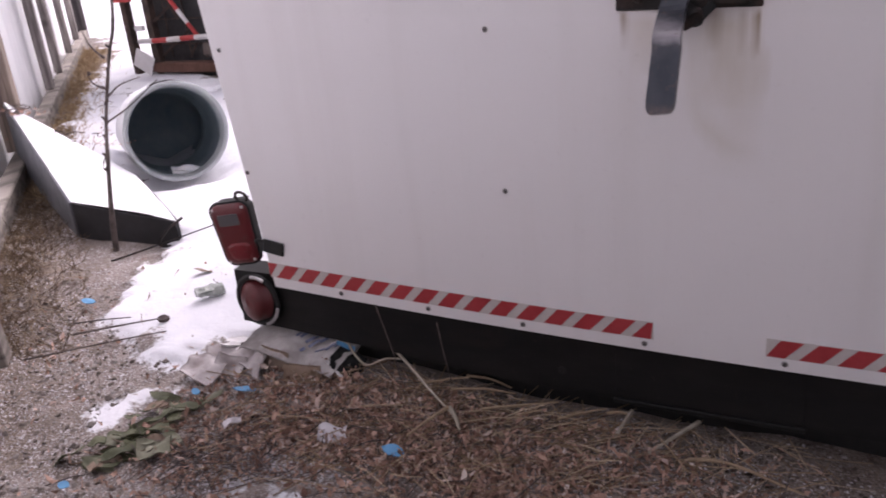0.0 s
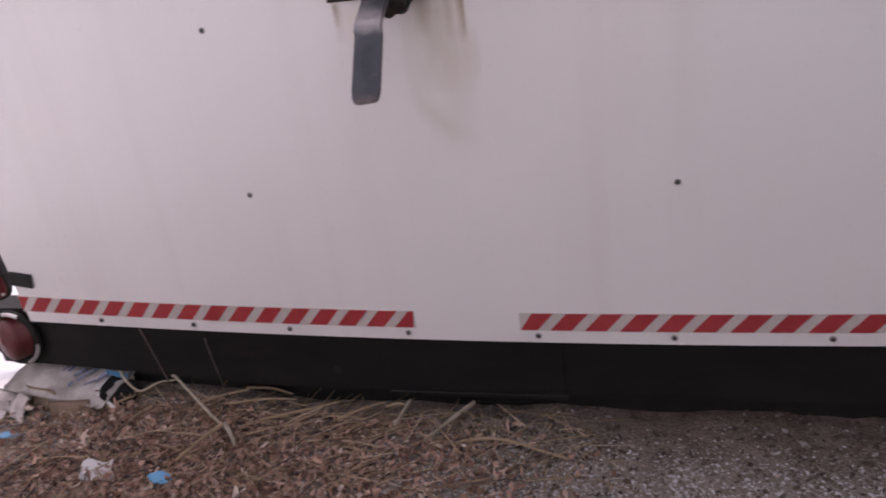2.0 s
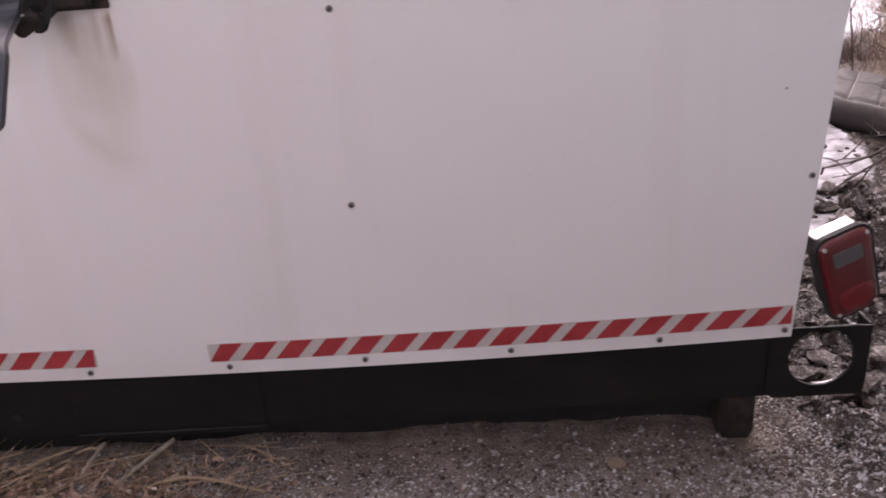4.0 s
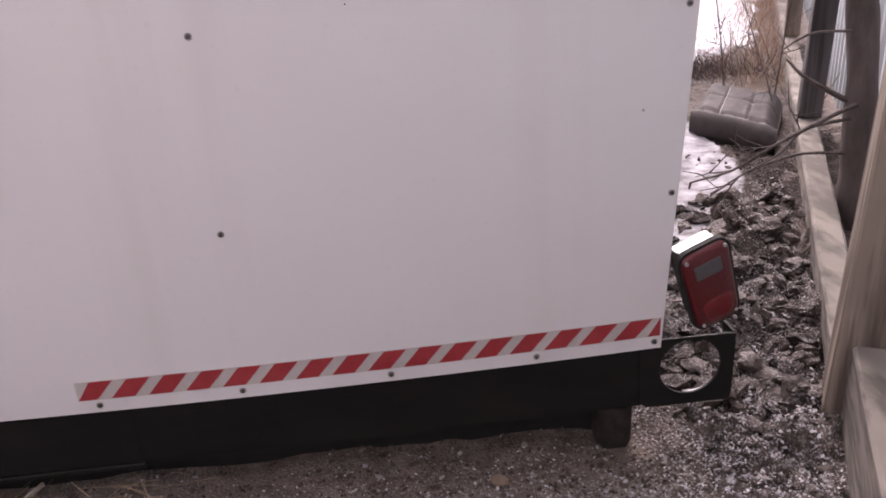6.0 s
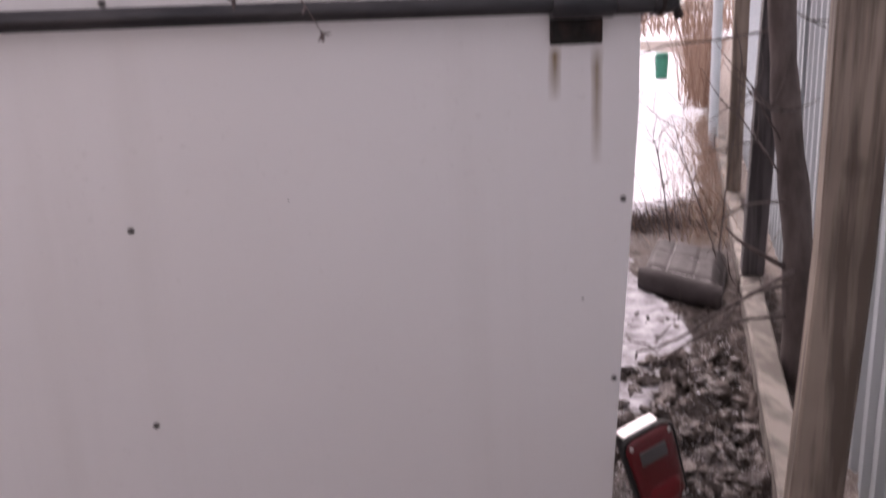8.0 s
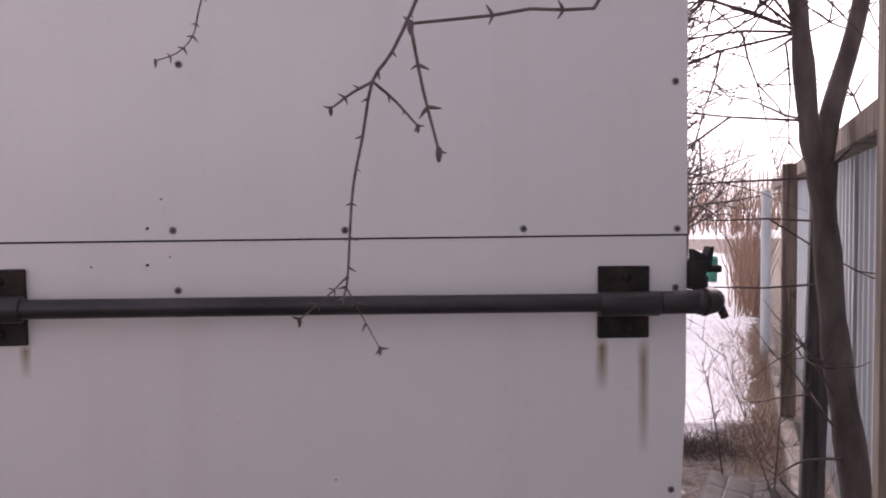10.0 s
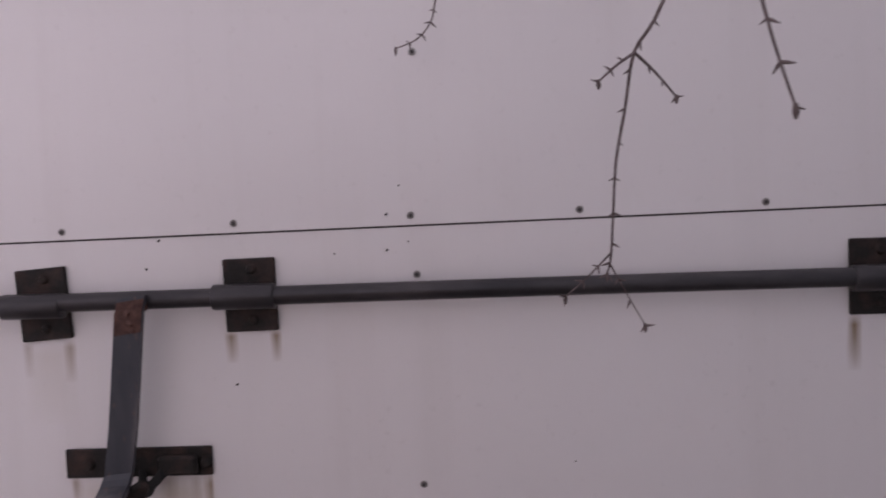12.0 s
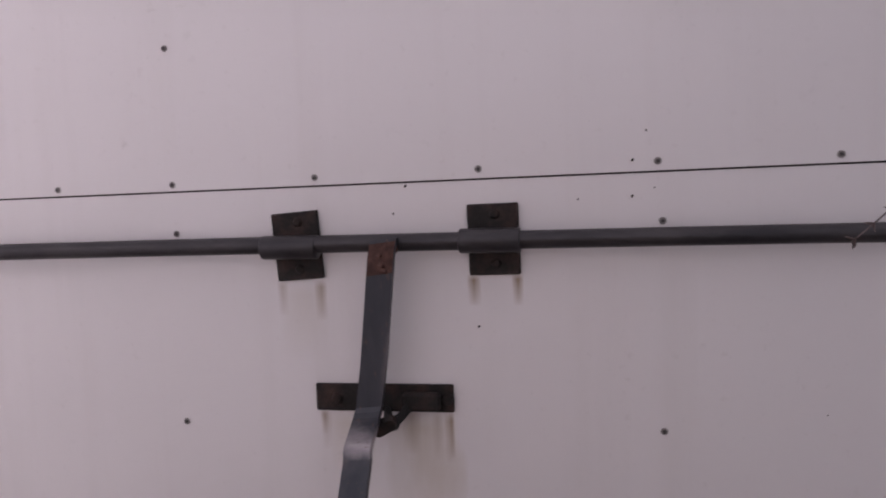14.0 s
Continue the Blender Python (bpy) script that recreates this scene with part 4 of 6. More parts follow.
part("post", (lambda o: tube(o, [FR @ Vector((6.8, -0.02, 0)), FR @ Vector((6.8, -0.02, 1.62))], 0.045, 12))(([], [])), M_SHEET, fence_r, "thin grey metal post")
part("top_rail", fbox(FR, 0.07, 9.0, 0.092, 0.18, 1.66, 1.75), M_WOOD, fence_r, "weathered top timber")
for u0, u1 in ((0.07, 2.2), (2.21, 4.4), (4.41, 6.6), (6.61, 9.0)):
    part("metal_sheet", sheet(FR, u0, u1, 0.24, 0.0, 1.85), M_SHEET, fence_r, "pale blue ribbed metal sheet")
part("metal_sheet", sheet(FR, -3.2, 0.06, 0.24, 0.0, 2.9, 0.4, 0.01), M_SHEET, fence_r, "pale blue metal sheet")

M_POST_PALE = wood_mat("grey_timber", (0.26, 0.23, 0.22), (0.46, 0.42, 0.40), (1, 1, 0.06))
FL = fence_matrix(-2.63, 0.0, -0.70, 0.714)
fence_l = thing("fence", (-4.5, 2, 0), "white sheet metal fence on timber posts along the snow", "fence")
part("rail", fbox(FL, 0.10, 8.3, 0.0, 0.09, 0.0, 0.14, 0.008), M_RAIL, fence_l, "pale weathered bottom timber")
part("post", fbox(FL, 1.95, 2.09, 0.004, 0.12, 0.142, 2.1), M_WOOD, fence_l, "brown weathered timber post")
for u in (0.55, 4.0, 4.85, 6.15, 7.3):
    part("post", fbox(FL, u, u + 0.10, 0.035, 0.10, 0.142, 2.1), M_POST_PALE, fence_l, "grey weathered timber post")
part("post", fbox(FL, 8.302, 8.42, 0.0, 0.12, 0.0, 2.1), M_POST_DARK, fence_l, "dark timber post at the fence's far end")
for u0 in (0.1, 2.85, 5.6):
    part("metal_sheet", sheet(FL, u0, u0 + 2.74, 0.15, 0.0, 2.2, 0.3, 0.008), M_SHEET_W, fence_l, "white ribbed metal sheet")
# unseen fence added behind the camera; its height sets the panel's light
closing = thing("fence", (0, -3.8, 0), "unseen low weathered board fence added to shape the light", "fence")
for k in range(40):
    part("board", span(-5.0 + k * 0.25, -4.755 + k * 0.25, -3.82, -3.795, 0.0, 1.45, 0.003), M_WOOD, closing)
part("post", leaning(fbox(FL, -0.50, -0.40, -0.15, -0.07, 0.0, 0.66), -0.10, 0.66), M_RAIL, fence_l, "short weathered post at the fence's end")
part("rail", fbox(FL, -2.5, 0.08, -0.03, 0.06, 0.0, 0.20, 0.008), M_RAIL, fence_l, "pale weathered bottom timber")
part("metal_sheet", sheet(FL, -2.5, 0.08, 0.2, 0.0, 2.2, 0.3, 0.02), M_SHEET_W, fence_l, "white ribbed metal sheet")


# ---- trees, branches and twigs ----
def grow(out, p, d, length, r, depth, rng, droop=0.0, spread_a=0.6):
    pts, radii = [p.copy()], [r]
    n = 5
    for i in range(n):
        d = (d + Vector((rng.uniform(-1, 1), rng.uniform(-1, 1), rng.uniform(-1, 1))) * 0.14 + Vector((0, 0, -droop * 0.1))).normalized()
        p = p + d * length / n
        pts.append(p.copy())
        radii.append(r * (1 - 0.75 * (i + 1) / n))
    tube(out, pts, radii, 6 if r > 0.012 else 4)
    if depth > 0:
        for k in range(rng.choice((4, 5, 6))):
            i = rng.randint(1, n)
            side = Vector((rng.uniform(-1, 1), rng.uniform(-1, 1), rng.uniform(-0.6, 0.8))).normalized()
            grow(out, pts[i], (pts[i] - pts[i - 1]).normalized() * (1 - spread_a) + side * spread_a, length * rng.uniform(0.4, 0.7), radii[i] * 0.75 + 0.0012, depth - 1, rng, droop, spread_a)


rng = random.Random(11)
tree = thing("tree", (2.30, 1.05, 0), "bare young tree with grey bark leaning over the fence", "tree")
trunk_pts = curve_pts([(2.25, 1.04, -0.03), (2.235, 1.07, 0.5), (2.195, 1.14, 1.0), (2.172, 1.19, 1.5), (2.137, 1.22, 1.75), (2.09, 1.25, 2.3), (1.9, 1.2, 3.1), (1.75, 1.1, 3.9)], 5)
trunk = part("trunk", tube(([], []), trunk_pts, [0.056 - 0.034 * i / (len(trunk_pts) - 1) + 0.004 * math.sin(i * 2.1) for i in range(len(trunk_pts))], 12), M_BARK, tree, "rough grey trunk", True)
limb = tube(([], []), curve_pts([(2.168, 1.20, 1.60), (2.235, 1.25, 1.80), (2.36, 1.30, 2.15), (2.5, 1.3, 2.9)], 5), [0.040 - 0.0011 * i for i in range(16)], 10)
part("limb", limb, M_BARK, tree, "forked limb", True)
low = ([], [])
tube(low, curve_pts([(2.24, 1.055, 0.425), (2.112, 0.964, 0.427), (1.976, 0.878, 0.417), (1.812, 0.792, 0.392), (1.656, 0.706, 0.361), (1.498, 0.62, 0.368)], 4), [0.0085 - 0.0003 * i for i in range(21)], 6)
tube(low, curve_pts([(2.22, 1.055, 0.372), (2.059, 0.96, 0.394), (1.937, 0.87, 0.403), (1.826, 0.78, 0.37), (1.667, 0.69, 0.345), (1.505, 0.60, 0.303)], 4), [0.0070 - 0.00026 * i for i in range(21)], 6)
tube(low, curve_pts([(2.21, 1.06, 0.253), (2.026, 0.947, 0.304), (1.897, 0.845, 0.337), (1.725, 0.743, 0.339), (1.566, 0.64, 0.321)], 4), [0.0062 - 0.00026 * i for i in range(17)], 6)
tube(low, curve_pts([(2.18, 1.07, 0.655), (2.035, 1.017, 0.671), (1.956, 0.983, 0.66), (1.888, 0.95, 0.637)], 4), [0.0055 - 0.0003 * i for i in range(13)], 5)
tube(low, curve_pts([(2.20, 1.06, 0.425), (2.124, 1.10, 0.471), (2.067, 1.15, 0.511), (2.039, 1.20, 0.551)], 4), [0.011 - 0.0006 * i for i in range(13)], 6)
tube(low, [(1.498, 0.62, 0.368), (1.494, 0.618, 0.350)], [0.0035, 0.0030], 5)
for a, b in (((2.23, 1.1, 0.75), (2.05, 1.1, 1.02)), ((2.22, 1.1, 0.95), (2.0, 0.95, 1.0)), ((2.23, 1.09, 0.66), (2.12, 1.15, 0.86))):
    grow(low, Vector(a), (Vector(b) - Vector(a)).normalized(), 0.4, 0.006, 1, rng)
for a, b in (((1.812, 0.792, 0.392), (1.70, 0.75, 0.40)), ((1.667, 0.69, 0.345), (1.58, 0.66, 0.28)), ((1.937, 0.87, 0.403), (1.90, 0.95, 0.52)), ((1.656, 0.706, 0.361), (1.55, 0.68, 0.36))):
    grow(low, Vector(a), (Vector(b) - Vector(a)).normalized(), 0.15, 0.003, 1, rng)
part("branch", low, M_TWIG, tree, "thin bare low branches")
crown = ([], [])
for z, n in ((1.2, 1), (1.4, 1), (1.55, 2), (1.75, 2), (2.0, 8), (2.3, 9), (2.7, 7), (3.2, 4)):
    for k in range(n):
        q = min(trunk_pts, key=lambda p: abs(p.z - z))
        d = Vector((rng.uniform(-1.0, 0.15), rng.uniform(-0.2, 1.0), rng.uniform(-0.05, 0.55))).normalized()
        grow(crown, q.copy(), d, rng.uniform(0.8, 1.5), 0.0056, 2, rng, 0.3)
part("crown", crown, M_TWIG, tree, "bare tangled twigs")

# the limb overhead that carries the twigs hanging before the truck
over = ([], [])
tube(over, curve_pts([(1.92, 1.19, 3.0), (1.5, 0.7, 3.0), (1.0, 0.0, 2.75), (0.72, -0.5, 2.5), (0.45, -0.9, 2.45)], 5), [0.022 - 0.0007 * i for i in range(21)], 7)
part("overhanging_limb", over, M_BARK, tree, "slender limb above the truck's rear")


def twig(pts, r0, r1, buds=True):
    out = ([], [])
    c = curve_pts(pts, 3)
    n = len(c)
    tube(out, c, [r0 + (r1 - r0) * i / (n - 1) for i in range(n)], 6)
    if buds:
        for i in range(2, n, 2):
            along = (c[i] - c[i - 1]).normalized()
            side = along.cross(Vector((rng.uniform(-0.5, 0.5), 1, rng.uniform(-0.5, 0.5)))).normalized()
            for sign in ((1, -1) if rng.random() < 0.6 else (rng.choice((1, -1)),)):
                d = (side * sign + along * rng.uniform(0.3, 1.0)).normalized()
                size = rng.uniform(0.6, 1.1)
                tube(out, [c[i], c[i] + d * 0.004 * size, c[i] + d * 0.012 * size], [0.0014 * size, 0.0019 * size, 0.0005], 5)
    tube(out, [c[-1] + Vector((0, 0, 0.003)), c[-1] - Vector((0, 0, 0.004)), c[-1] - Vector((0, 0, 0.010))], [0.0022, 0.0031, 0.0012], 6)
    return out


def join(*outs):
    verts, faces = [], []
    for v, f in outs:
        k = len(verts)
        verts += v
        faces += [tuple(i + k for i in q) for q in f]
    return verts, faces


hanging = join(
    twig([(0.80, -0.35, 2.58), (0.80, -0.33, 2.2), (0.775, -0.325, 1.84), (0.748, -0.32, 1.765), (0.71, -0.318, 1.685), (0.682, -0.317, 1.644), (0.668, -0.315, 1.57), (0.654, -0.313, 1.502), (0.648, -0.31, 1.43), (0.644, -0.303, 1.372), (0.638, -0.302, 1.345)], 0.0032, 0.0014),
    twig([(0.644, -0.303, 1.375), (0.615, -0.31, 1.348), (0.578, -0.32, 1.318)], 0.0016, 0.0009),
    twig([(0.642, -0.303, 1.36), (0.66, -0.30, 1.325), (0.688, -0.30, 1.272)], 0.0013, 0.0007),
    twig([(0.683, -0.317, 1.644), (0.655, -0.345, 1.625), (0.627, -0.368, 1.601)], 0.0024, 0.0014),
    twig([(0.683, -0.317, 1.644), (0.715, -0.29, 1.62), (0.747, -0.268, 1.588)], 0.0024, 0.0014))
part("hanging_twig", hanging, M_BUDDED, tree, "thin budded twig hanging before the white panel")
part("hanging_twig", join(twig([(0.56, -0.30, 2.52), (0.50, -0.18, 2.2), (0.435, -0.10, 1.90), (0.405, -0.08, 1.79), (0.395, -0.078, 1.752), (0.37, -0.078, 1.725), (0.335, -0.078, 1.712)], 0.0020, 0.0011)), M_BUDDED, tree)
part("hanging_twig", join(twig([(0.70, -0.55, 2.5), (0.93, -0.70, 2.0), (0.90, -0.735, 1.68), (0.82, -0.742, 1.645), (0.713, -0.746, 1.630)], 0.0022, 0.0015),
                          twig([(0.713, -0.746, 1.630), (0.722, -0.757, 1.575), (0.735, -0.768, 1.518)], 0.0016, 0.0012)), M_BUDDED, tree)

M_SAPLING = simple("sapling_bark", (0.060, 0.047, 0.043), (0.17, 0.135, 0.12), 30, 0.85, 0.0, 0.5, 0.003)
sapling = thing("sapling", (-2.53, 0.55, 0), "thin bare sapling stem standing in the snow", "sapling")
part("stem", tube(([], []), curve_pts([(-2.533, 0.55, -0.02), (-2.494, 0.55, 0.20), (-2.437, 0.55, 0.434), (-2.405, 0.55, 0.55), (-2.372, 0.55, 0.642), (-2.305, 0.55, 0.807), (-2.240, 0.55, 0.95), (-2.2, 0.56, 1.25), (-2.18, 0.58, 1.6)], 4), [0.0128 - 0.0006 * min(i, 9) - 0.00009 * i + 0.0009 * (i % 5 == 3) for i in range(33)], 8), M_SAPLING, sapling, "", True)
for a, b, c in (((-2.40, 0.55, 0.56), (-2.28, 0.56, 0.62), (-2.12, 0.57, 0.72)), ((-2.37, 0.55, 0.69), (-2.405, 0.54, 0.71), (-2.42, 0.535, 0.745)), ((-2.33, 0.55, 0.8), (-2.365, 0.53, 0.85), (-2.38, 0.52, 0.92)),
                ((-2.36, 0.55, 0.66), (-2.30, 0.56, 0.70), (-2.20, 0.57, 0.73)), ((-2.437, 0.55, 0.43), (-2.455, 0.54, 0.41), (-2.462, 0.535, 0.375))):
    part("branch", tube(([], []), curve_pts([a, b, c], 4), [0.0042 - 0.00036 * i for i in range(9)], 5), M_TWIG, sapling)
for x, z, dx in ((-2.452, 0.37, -0.012), (-2.449, 0.385, 0.010), (-2.437, 0.432, -0.014), (-2.428, 0.47, 0.009), (-2.418, 0.505, -0.008), (-2.396, 0.575, -0.013), (-2.376, 0.632, 0.010), (-2.352, 0.69, -0.016), (-2.418, 0.742, 0.0), (-2.325, 0.757, 0.009), (-2.29, 0.84, -0.009)):
    part("bud", cyl((x, 0.545, z), (x + dx, 0.54, z + 0.012), 0.0065, 7, 0.003), M_TWIG, sapling)

# ---- things left of the truck ----
def crumple(w, h, m, amp, seed, n=9, thick=0.003, leaf=False):
    """A crumpled sheet."""
    verts, faces = [], []
    for s in (0, 1):
        for i in range(n + 1):
            for j in range(n + 1):
                x, y = (i / n - 0.5) * w, (j / n - 0.5) * h
                if leaf:
                    y *= 0.06 + (1 - (2 * i / n - 1) ** 2) ** 0.7
                z = amp * noise.noise(Vector((x * 12 + seed, y * 12, seed * 2.3))) + amp * 0.5 * noise.noise(Vector((x * 35, y * 35 + seed, 1)))
                verts.append(tuple(m @ Vector((x + amp * 0.6 * noise.noise(Vector((y * 14, seed, x * 9))), y + amp * 0.6 * noise.noise(Vector((x * 14, seed + 4, y * 9))), z - s * thick))))
    k = (n + 1) ** 2
    for i in range(n):
        for j in range(n):
            a = i * (n + 1) + j
            faces.append((a, a + n + 1, a + n + 2, a + 1))
            faces.append((k + a, k + a + 1, k + a + n + 2, k + a + n + 1))
    rim = [i * (n + 1) for i in range(n + 1)] + [n * (n + 1) + j for j in range(1, n + 1)] + [i * (n + 1) + n for i in range(n - 1, -1, -1)] + [j for j in range(n - 1, 0, -1)]
    for a, b in zip(rim, rim[1:] + rim[:1]):
        faces.append((a, b, b + k, a + k))
    return verts, faces


M_CULVERT = simple("frosted_grey_plastic", (0.33, 0.36, 0.37), (0.52, 0.55, 0.56), 5, 0.5, 0.0, 0.1)
# shade deep in the pipe put into a darker, bluish wall colour
M_PIPE_SHADE = simple("shaded_inner_wall", (0.17, 0.235, 0.275), (0.30, 0.36, 0.39), 6, 0.35)


M_MOUTH = simple("grey_pipe_mouth", (0.34, 0.38, 0.385), (0.52, 0.56, 0.56), 9, 0.35)


def culvert():
    a, ax = Vector((-2.915, 1.42, 0.268)), Vector((-0.762, 0.640, -0.18)).normalized()
    ob = thing("drain_pipe", (-3.3, 1.8, 0), "short grey plastic drain pipe lying in the snow", "pipe")
    side, up = ax.cross(Vector((0, 0, 1))).normalized(), Vector((0, 0, 1))
    n = 48

    def ringed(profile):
        verts, faces = [], []
        for s, r in profile:
            for k in range(n):
                t = 2 * math.pi * k / n
                verts.append(tuple(a + ax * s + (side * math.cos(t) + up * math.sin(t)) * r))
        for i in range(len(profile) - 1):
            for k in range(n):
                faces.append((i * n + k, i * n + (k + 1) % n, (i + 1) * n + (k + 1) % n, (i + 1) * n + k))
        return verts, faces

    shell = part("shell", ringed([(0.02, 0.232), (0.0, 0.240), (0.0, 0.252), (0.03, 0.256), (0.10, 0.254), (0.12, 0.246), (1.0, 0.246), (1.0, 0.232)]), M_CULVERT, ob, "frosted outer wall with a rolled lip", True)
    part("inner_wall", ringed([(0.15, 0.2297), (0.30, 0.2285), (0.5, 0.226), (0.51, 0.22), (0.62, 0.22), (0.63, 0.214), (0.74, 0.214), (0.75, 0.22), (0.85, 0.22), (0.86, 0.212), (0.98, 0.212), (0.985, 0.001)]), M_PIPE_SHADE, shell, "bluish inner wall with the pipe's shade put into its colour", True)
    cap = ([], [])
    for i in range(11):
        s = 0.10 + 0.09 * i
        for k in range(17):
            t = radians(-28 + 236 * k / 16)
            r = 0.252 + 0.010 * math.sin(t) + 0.008 * noise.noise(Vector((s * 6, t * 3, 0)))
            cap[0].append(tuple(a + ax * s + (side * math.cos(t) + up * math.sin(t)) * r))
    for i in range(10):
        for k in range(16):
            cap[1].append((i * 17 + k, i * 17 + k + 1, i * 17 + k + 18, i * 17 + k + 17))
    part("snow_cover", cap, M_SNOW, shell, "snow lying on the pipe", True)
    part("ice_lump", crumple(0.13, 0.07, Matrix.Translation(a + ax * 0.16 - up * 0.205 + side * 0.02) @ Euler((0.1, 0, 0.7)).to_matrix().to_4x4(), 0.03, 12, 9, 0.02), M_SNOW, shell, "crust of ice lying in the pipe", True)
    part("mouth", ringed([(0.0205, 0.2318), (0.10, 0.2305), (0.105, 0.2270), (0.135, 0.2270), (0.14, 0.2300), (0.149, 0.2298)]), M_MOUTH, shell, "grey mouth of the pipe", True)


culvert()

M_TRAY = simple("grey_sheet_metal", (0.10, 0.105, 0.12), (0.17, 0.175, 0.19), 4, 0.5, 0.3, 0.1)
# the tray's metal again, darkened for the sides in shade
M_TRAY_SHADE = simple("shaded_sheet_metal", (0.012, 0.013, 0.015), (0.03, 0.03, 0.034), 5, 0.5, 0.2, 0.1)


def tray():
    ob = thing("metal_tray", (-2.9, 0.9, 0), "long dark metal tray filled with snow beside the fence", "tray")
    nl, nr, fl, fr = Vector((-2.81, 0.625, 0)), Vector((-2.28, 0.665, 0)), Vector((-4.0, 1.32, 0.0)), Vector((-2.98, 1.16, 0))
    h = {0: 0.185, 1: 0.13, 2: 0.42, 3: 0.12}

    def wall(p, q, hp, hq, mat, label):
        d = (q - p).normalized()
        n = Vector((-d.y, d.x, 0)) * 0.008
        v = [p - n, q - n, q - n + Vector((0, 0, hq)), p - n + Vector((0, 0, hp)), p + n, q + n, q + n + Vector((0, 0, hq)), p + n + Vector((0, 0, hp))]
        part("tray_side", ([tuple(c) for c in v], [(0, 1, 2, 3), (7, 6, 5, 4), (3, 2, 6, 7), (0, 3, 7, 4), (1, 5, 6, 2), (0, 4, 5, 1)]), mat, ob, label)

    wall(nl, fl, h[0], h[2], M_TRAY, "grey sheet metal side")
    wall(nl + Vector((0.01, 0.0, 0)), nr, h[0], h[1], M_TRAY_SHADE, "front side with its shade put into the colour")
    wall(nr, fr, h[1], h[3], M_TRAY_SHADE, "")
    wall(fr, fl, h[3], h[2], M_TRAY_SHADE, "")
    verts, faces, k = [], [], 14
    for i in range(k + 1):
        for j in range(k + 1):
            s, t = i / k, j / k
            p = (nl * (1 - s) + nr * s) * (1 - t) + (fl * (1 - s) + fr * s) * t
            z = (h[0] * (1 - s) + h[1] * s) * (1 - t) + (h[2] * (1 - s) + h[3] * s) * t
            verts.append((p.x, p.y, z + 0.006 + 0.02 * math.sin(math.pi * s) * math.sin(math.pi * t) + 0.012 * noise.noise(Vector((p.x * 5, p.y * 5, 0)))))
    for i in range(k):
        for j in range(k):
            a = i * (k + 1) + j
            faces.append((a, a + k + 1, a + k + 2, a + 1))
    part("snow_fill", (verts, faces), M_SNOW, ob, "smooth white snow filling the tray", True)
    hand = tube(([], []), curve_pts([(-2.31, 0.665, 0.02), (-2.33, 0.60, 0.05), (-2.27, 0.60, 0.12), (-2.22, 0.64, 0.16)], 4), 0.006, 6)
    part("handle", hand, M_RUST, ob, "bent rusty wire handle")


tray()


def leaves_on_snow():
    r = np.random.RandomState(31)
    verts, faces = [], []
    spots = [(-3.80, 1.25, 0.385, 0.12, 0.03, 40), (-3.35, 1.20, 0.255, 0.25, 0.03, 18), (-3.05, 1.14, None, 0.06, 0.03, 12), (-3.9, 2.3, None, 0.3, 0.3, 26), (-1.9, 0.3, None, 0.3, 0.3, 5)]
    for cx, cy, z, sx, sy, n in spots:
        for _ in range(n):
            x, y = r.normal(cx, sx), r.normal(cy, sy)
            ln, wd = r.uniform(0.012, 0.040), r.uniform(0.006, 0.018)
            h = base_height(x, y) + 0.022 if z is None else z + 0.004
            m = Matrix.Translation((x, y, h + abs(r.normal(0, 0.008)))) @ Euler((r.normal(0, 0.4), r.normal(0, 0.4), r.uniform(0, 6.28))).to_matrix().to_4x4()
            k = len(verts)
            for a, b, c in ((-0.5, 0, 0.1), (-0.15, -0.5, 0), (-0.15, 0.5, 0.05), (0.25, -0.42, 0), (0.25, 0.42, 0.1), (0.5, 0, 0.25)):
                verts.append(tuple(m @ Vector((a * ln, b * wd, c * ln))))
            faces += [(k, k + 1, k + 2), (k + 1, k + 3, k + 4, k + 2), (k + 3, k + 5, k + 4)]
    tagged(part("leaves_on_snow", (verts, faces), M_LEAF), "brown dead leaves lying on the snow and tray", "leaves", kind="stuff")
    out = ([], [])
    for cx, cy, z, sx, sy, n in ((-3.84, 1.27, 0.39, 0.07, 0.03, 34), (-3.5, 1.235, 0.29, 0.16, 0.015, 16), (-3.06, 1.148, 0.085, 0.075, 0.028, 30), (-4.6, 2.75, 0.075, 0.5, 0.25, 40)):
        for _ in range(n):
            x, y = r.normal(cx, sx), r.normal(cy, sy)
            a, ln = r.uniform(0, 6.28), r.uniform(0.03, 0.13)
            d, p = Vector((math.cos(a), math.sin(a), r.normal(0, 0.12))), Vector((x, y, z + abs(r.normal(0, 0.010))))
            tube(out, [p - d * ln / 2, p + Vector((r.normal(0, 0.006), r.normal(0, 0.006), r.uniform(0, 0.012))), p + d * ln / 2], r.uniform(0.0010, 0.0032), 4)
    tagged(part("dead_weeds", out, M_TWIG), "dark dead weed stems tangled on snow and tray", "weeds", kind="stuff")


leaves_on_snow()


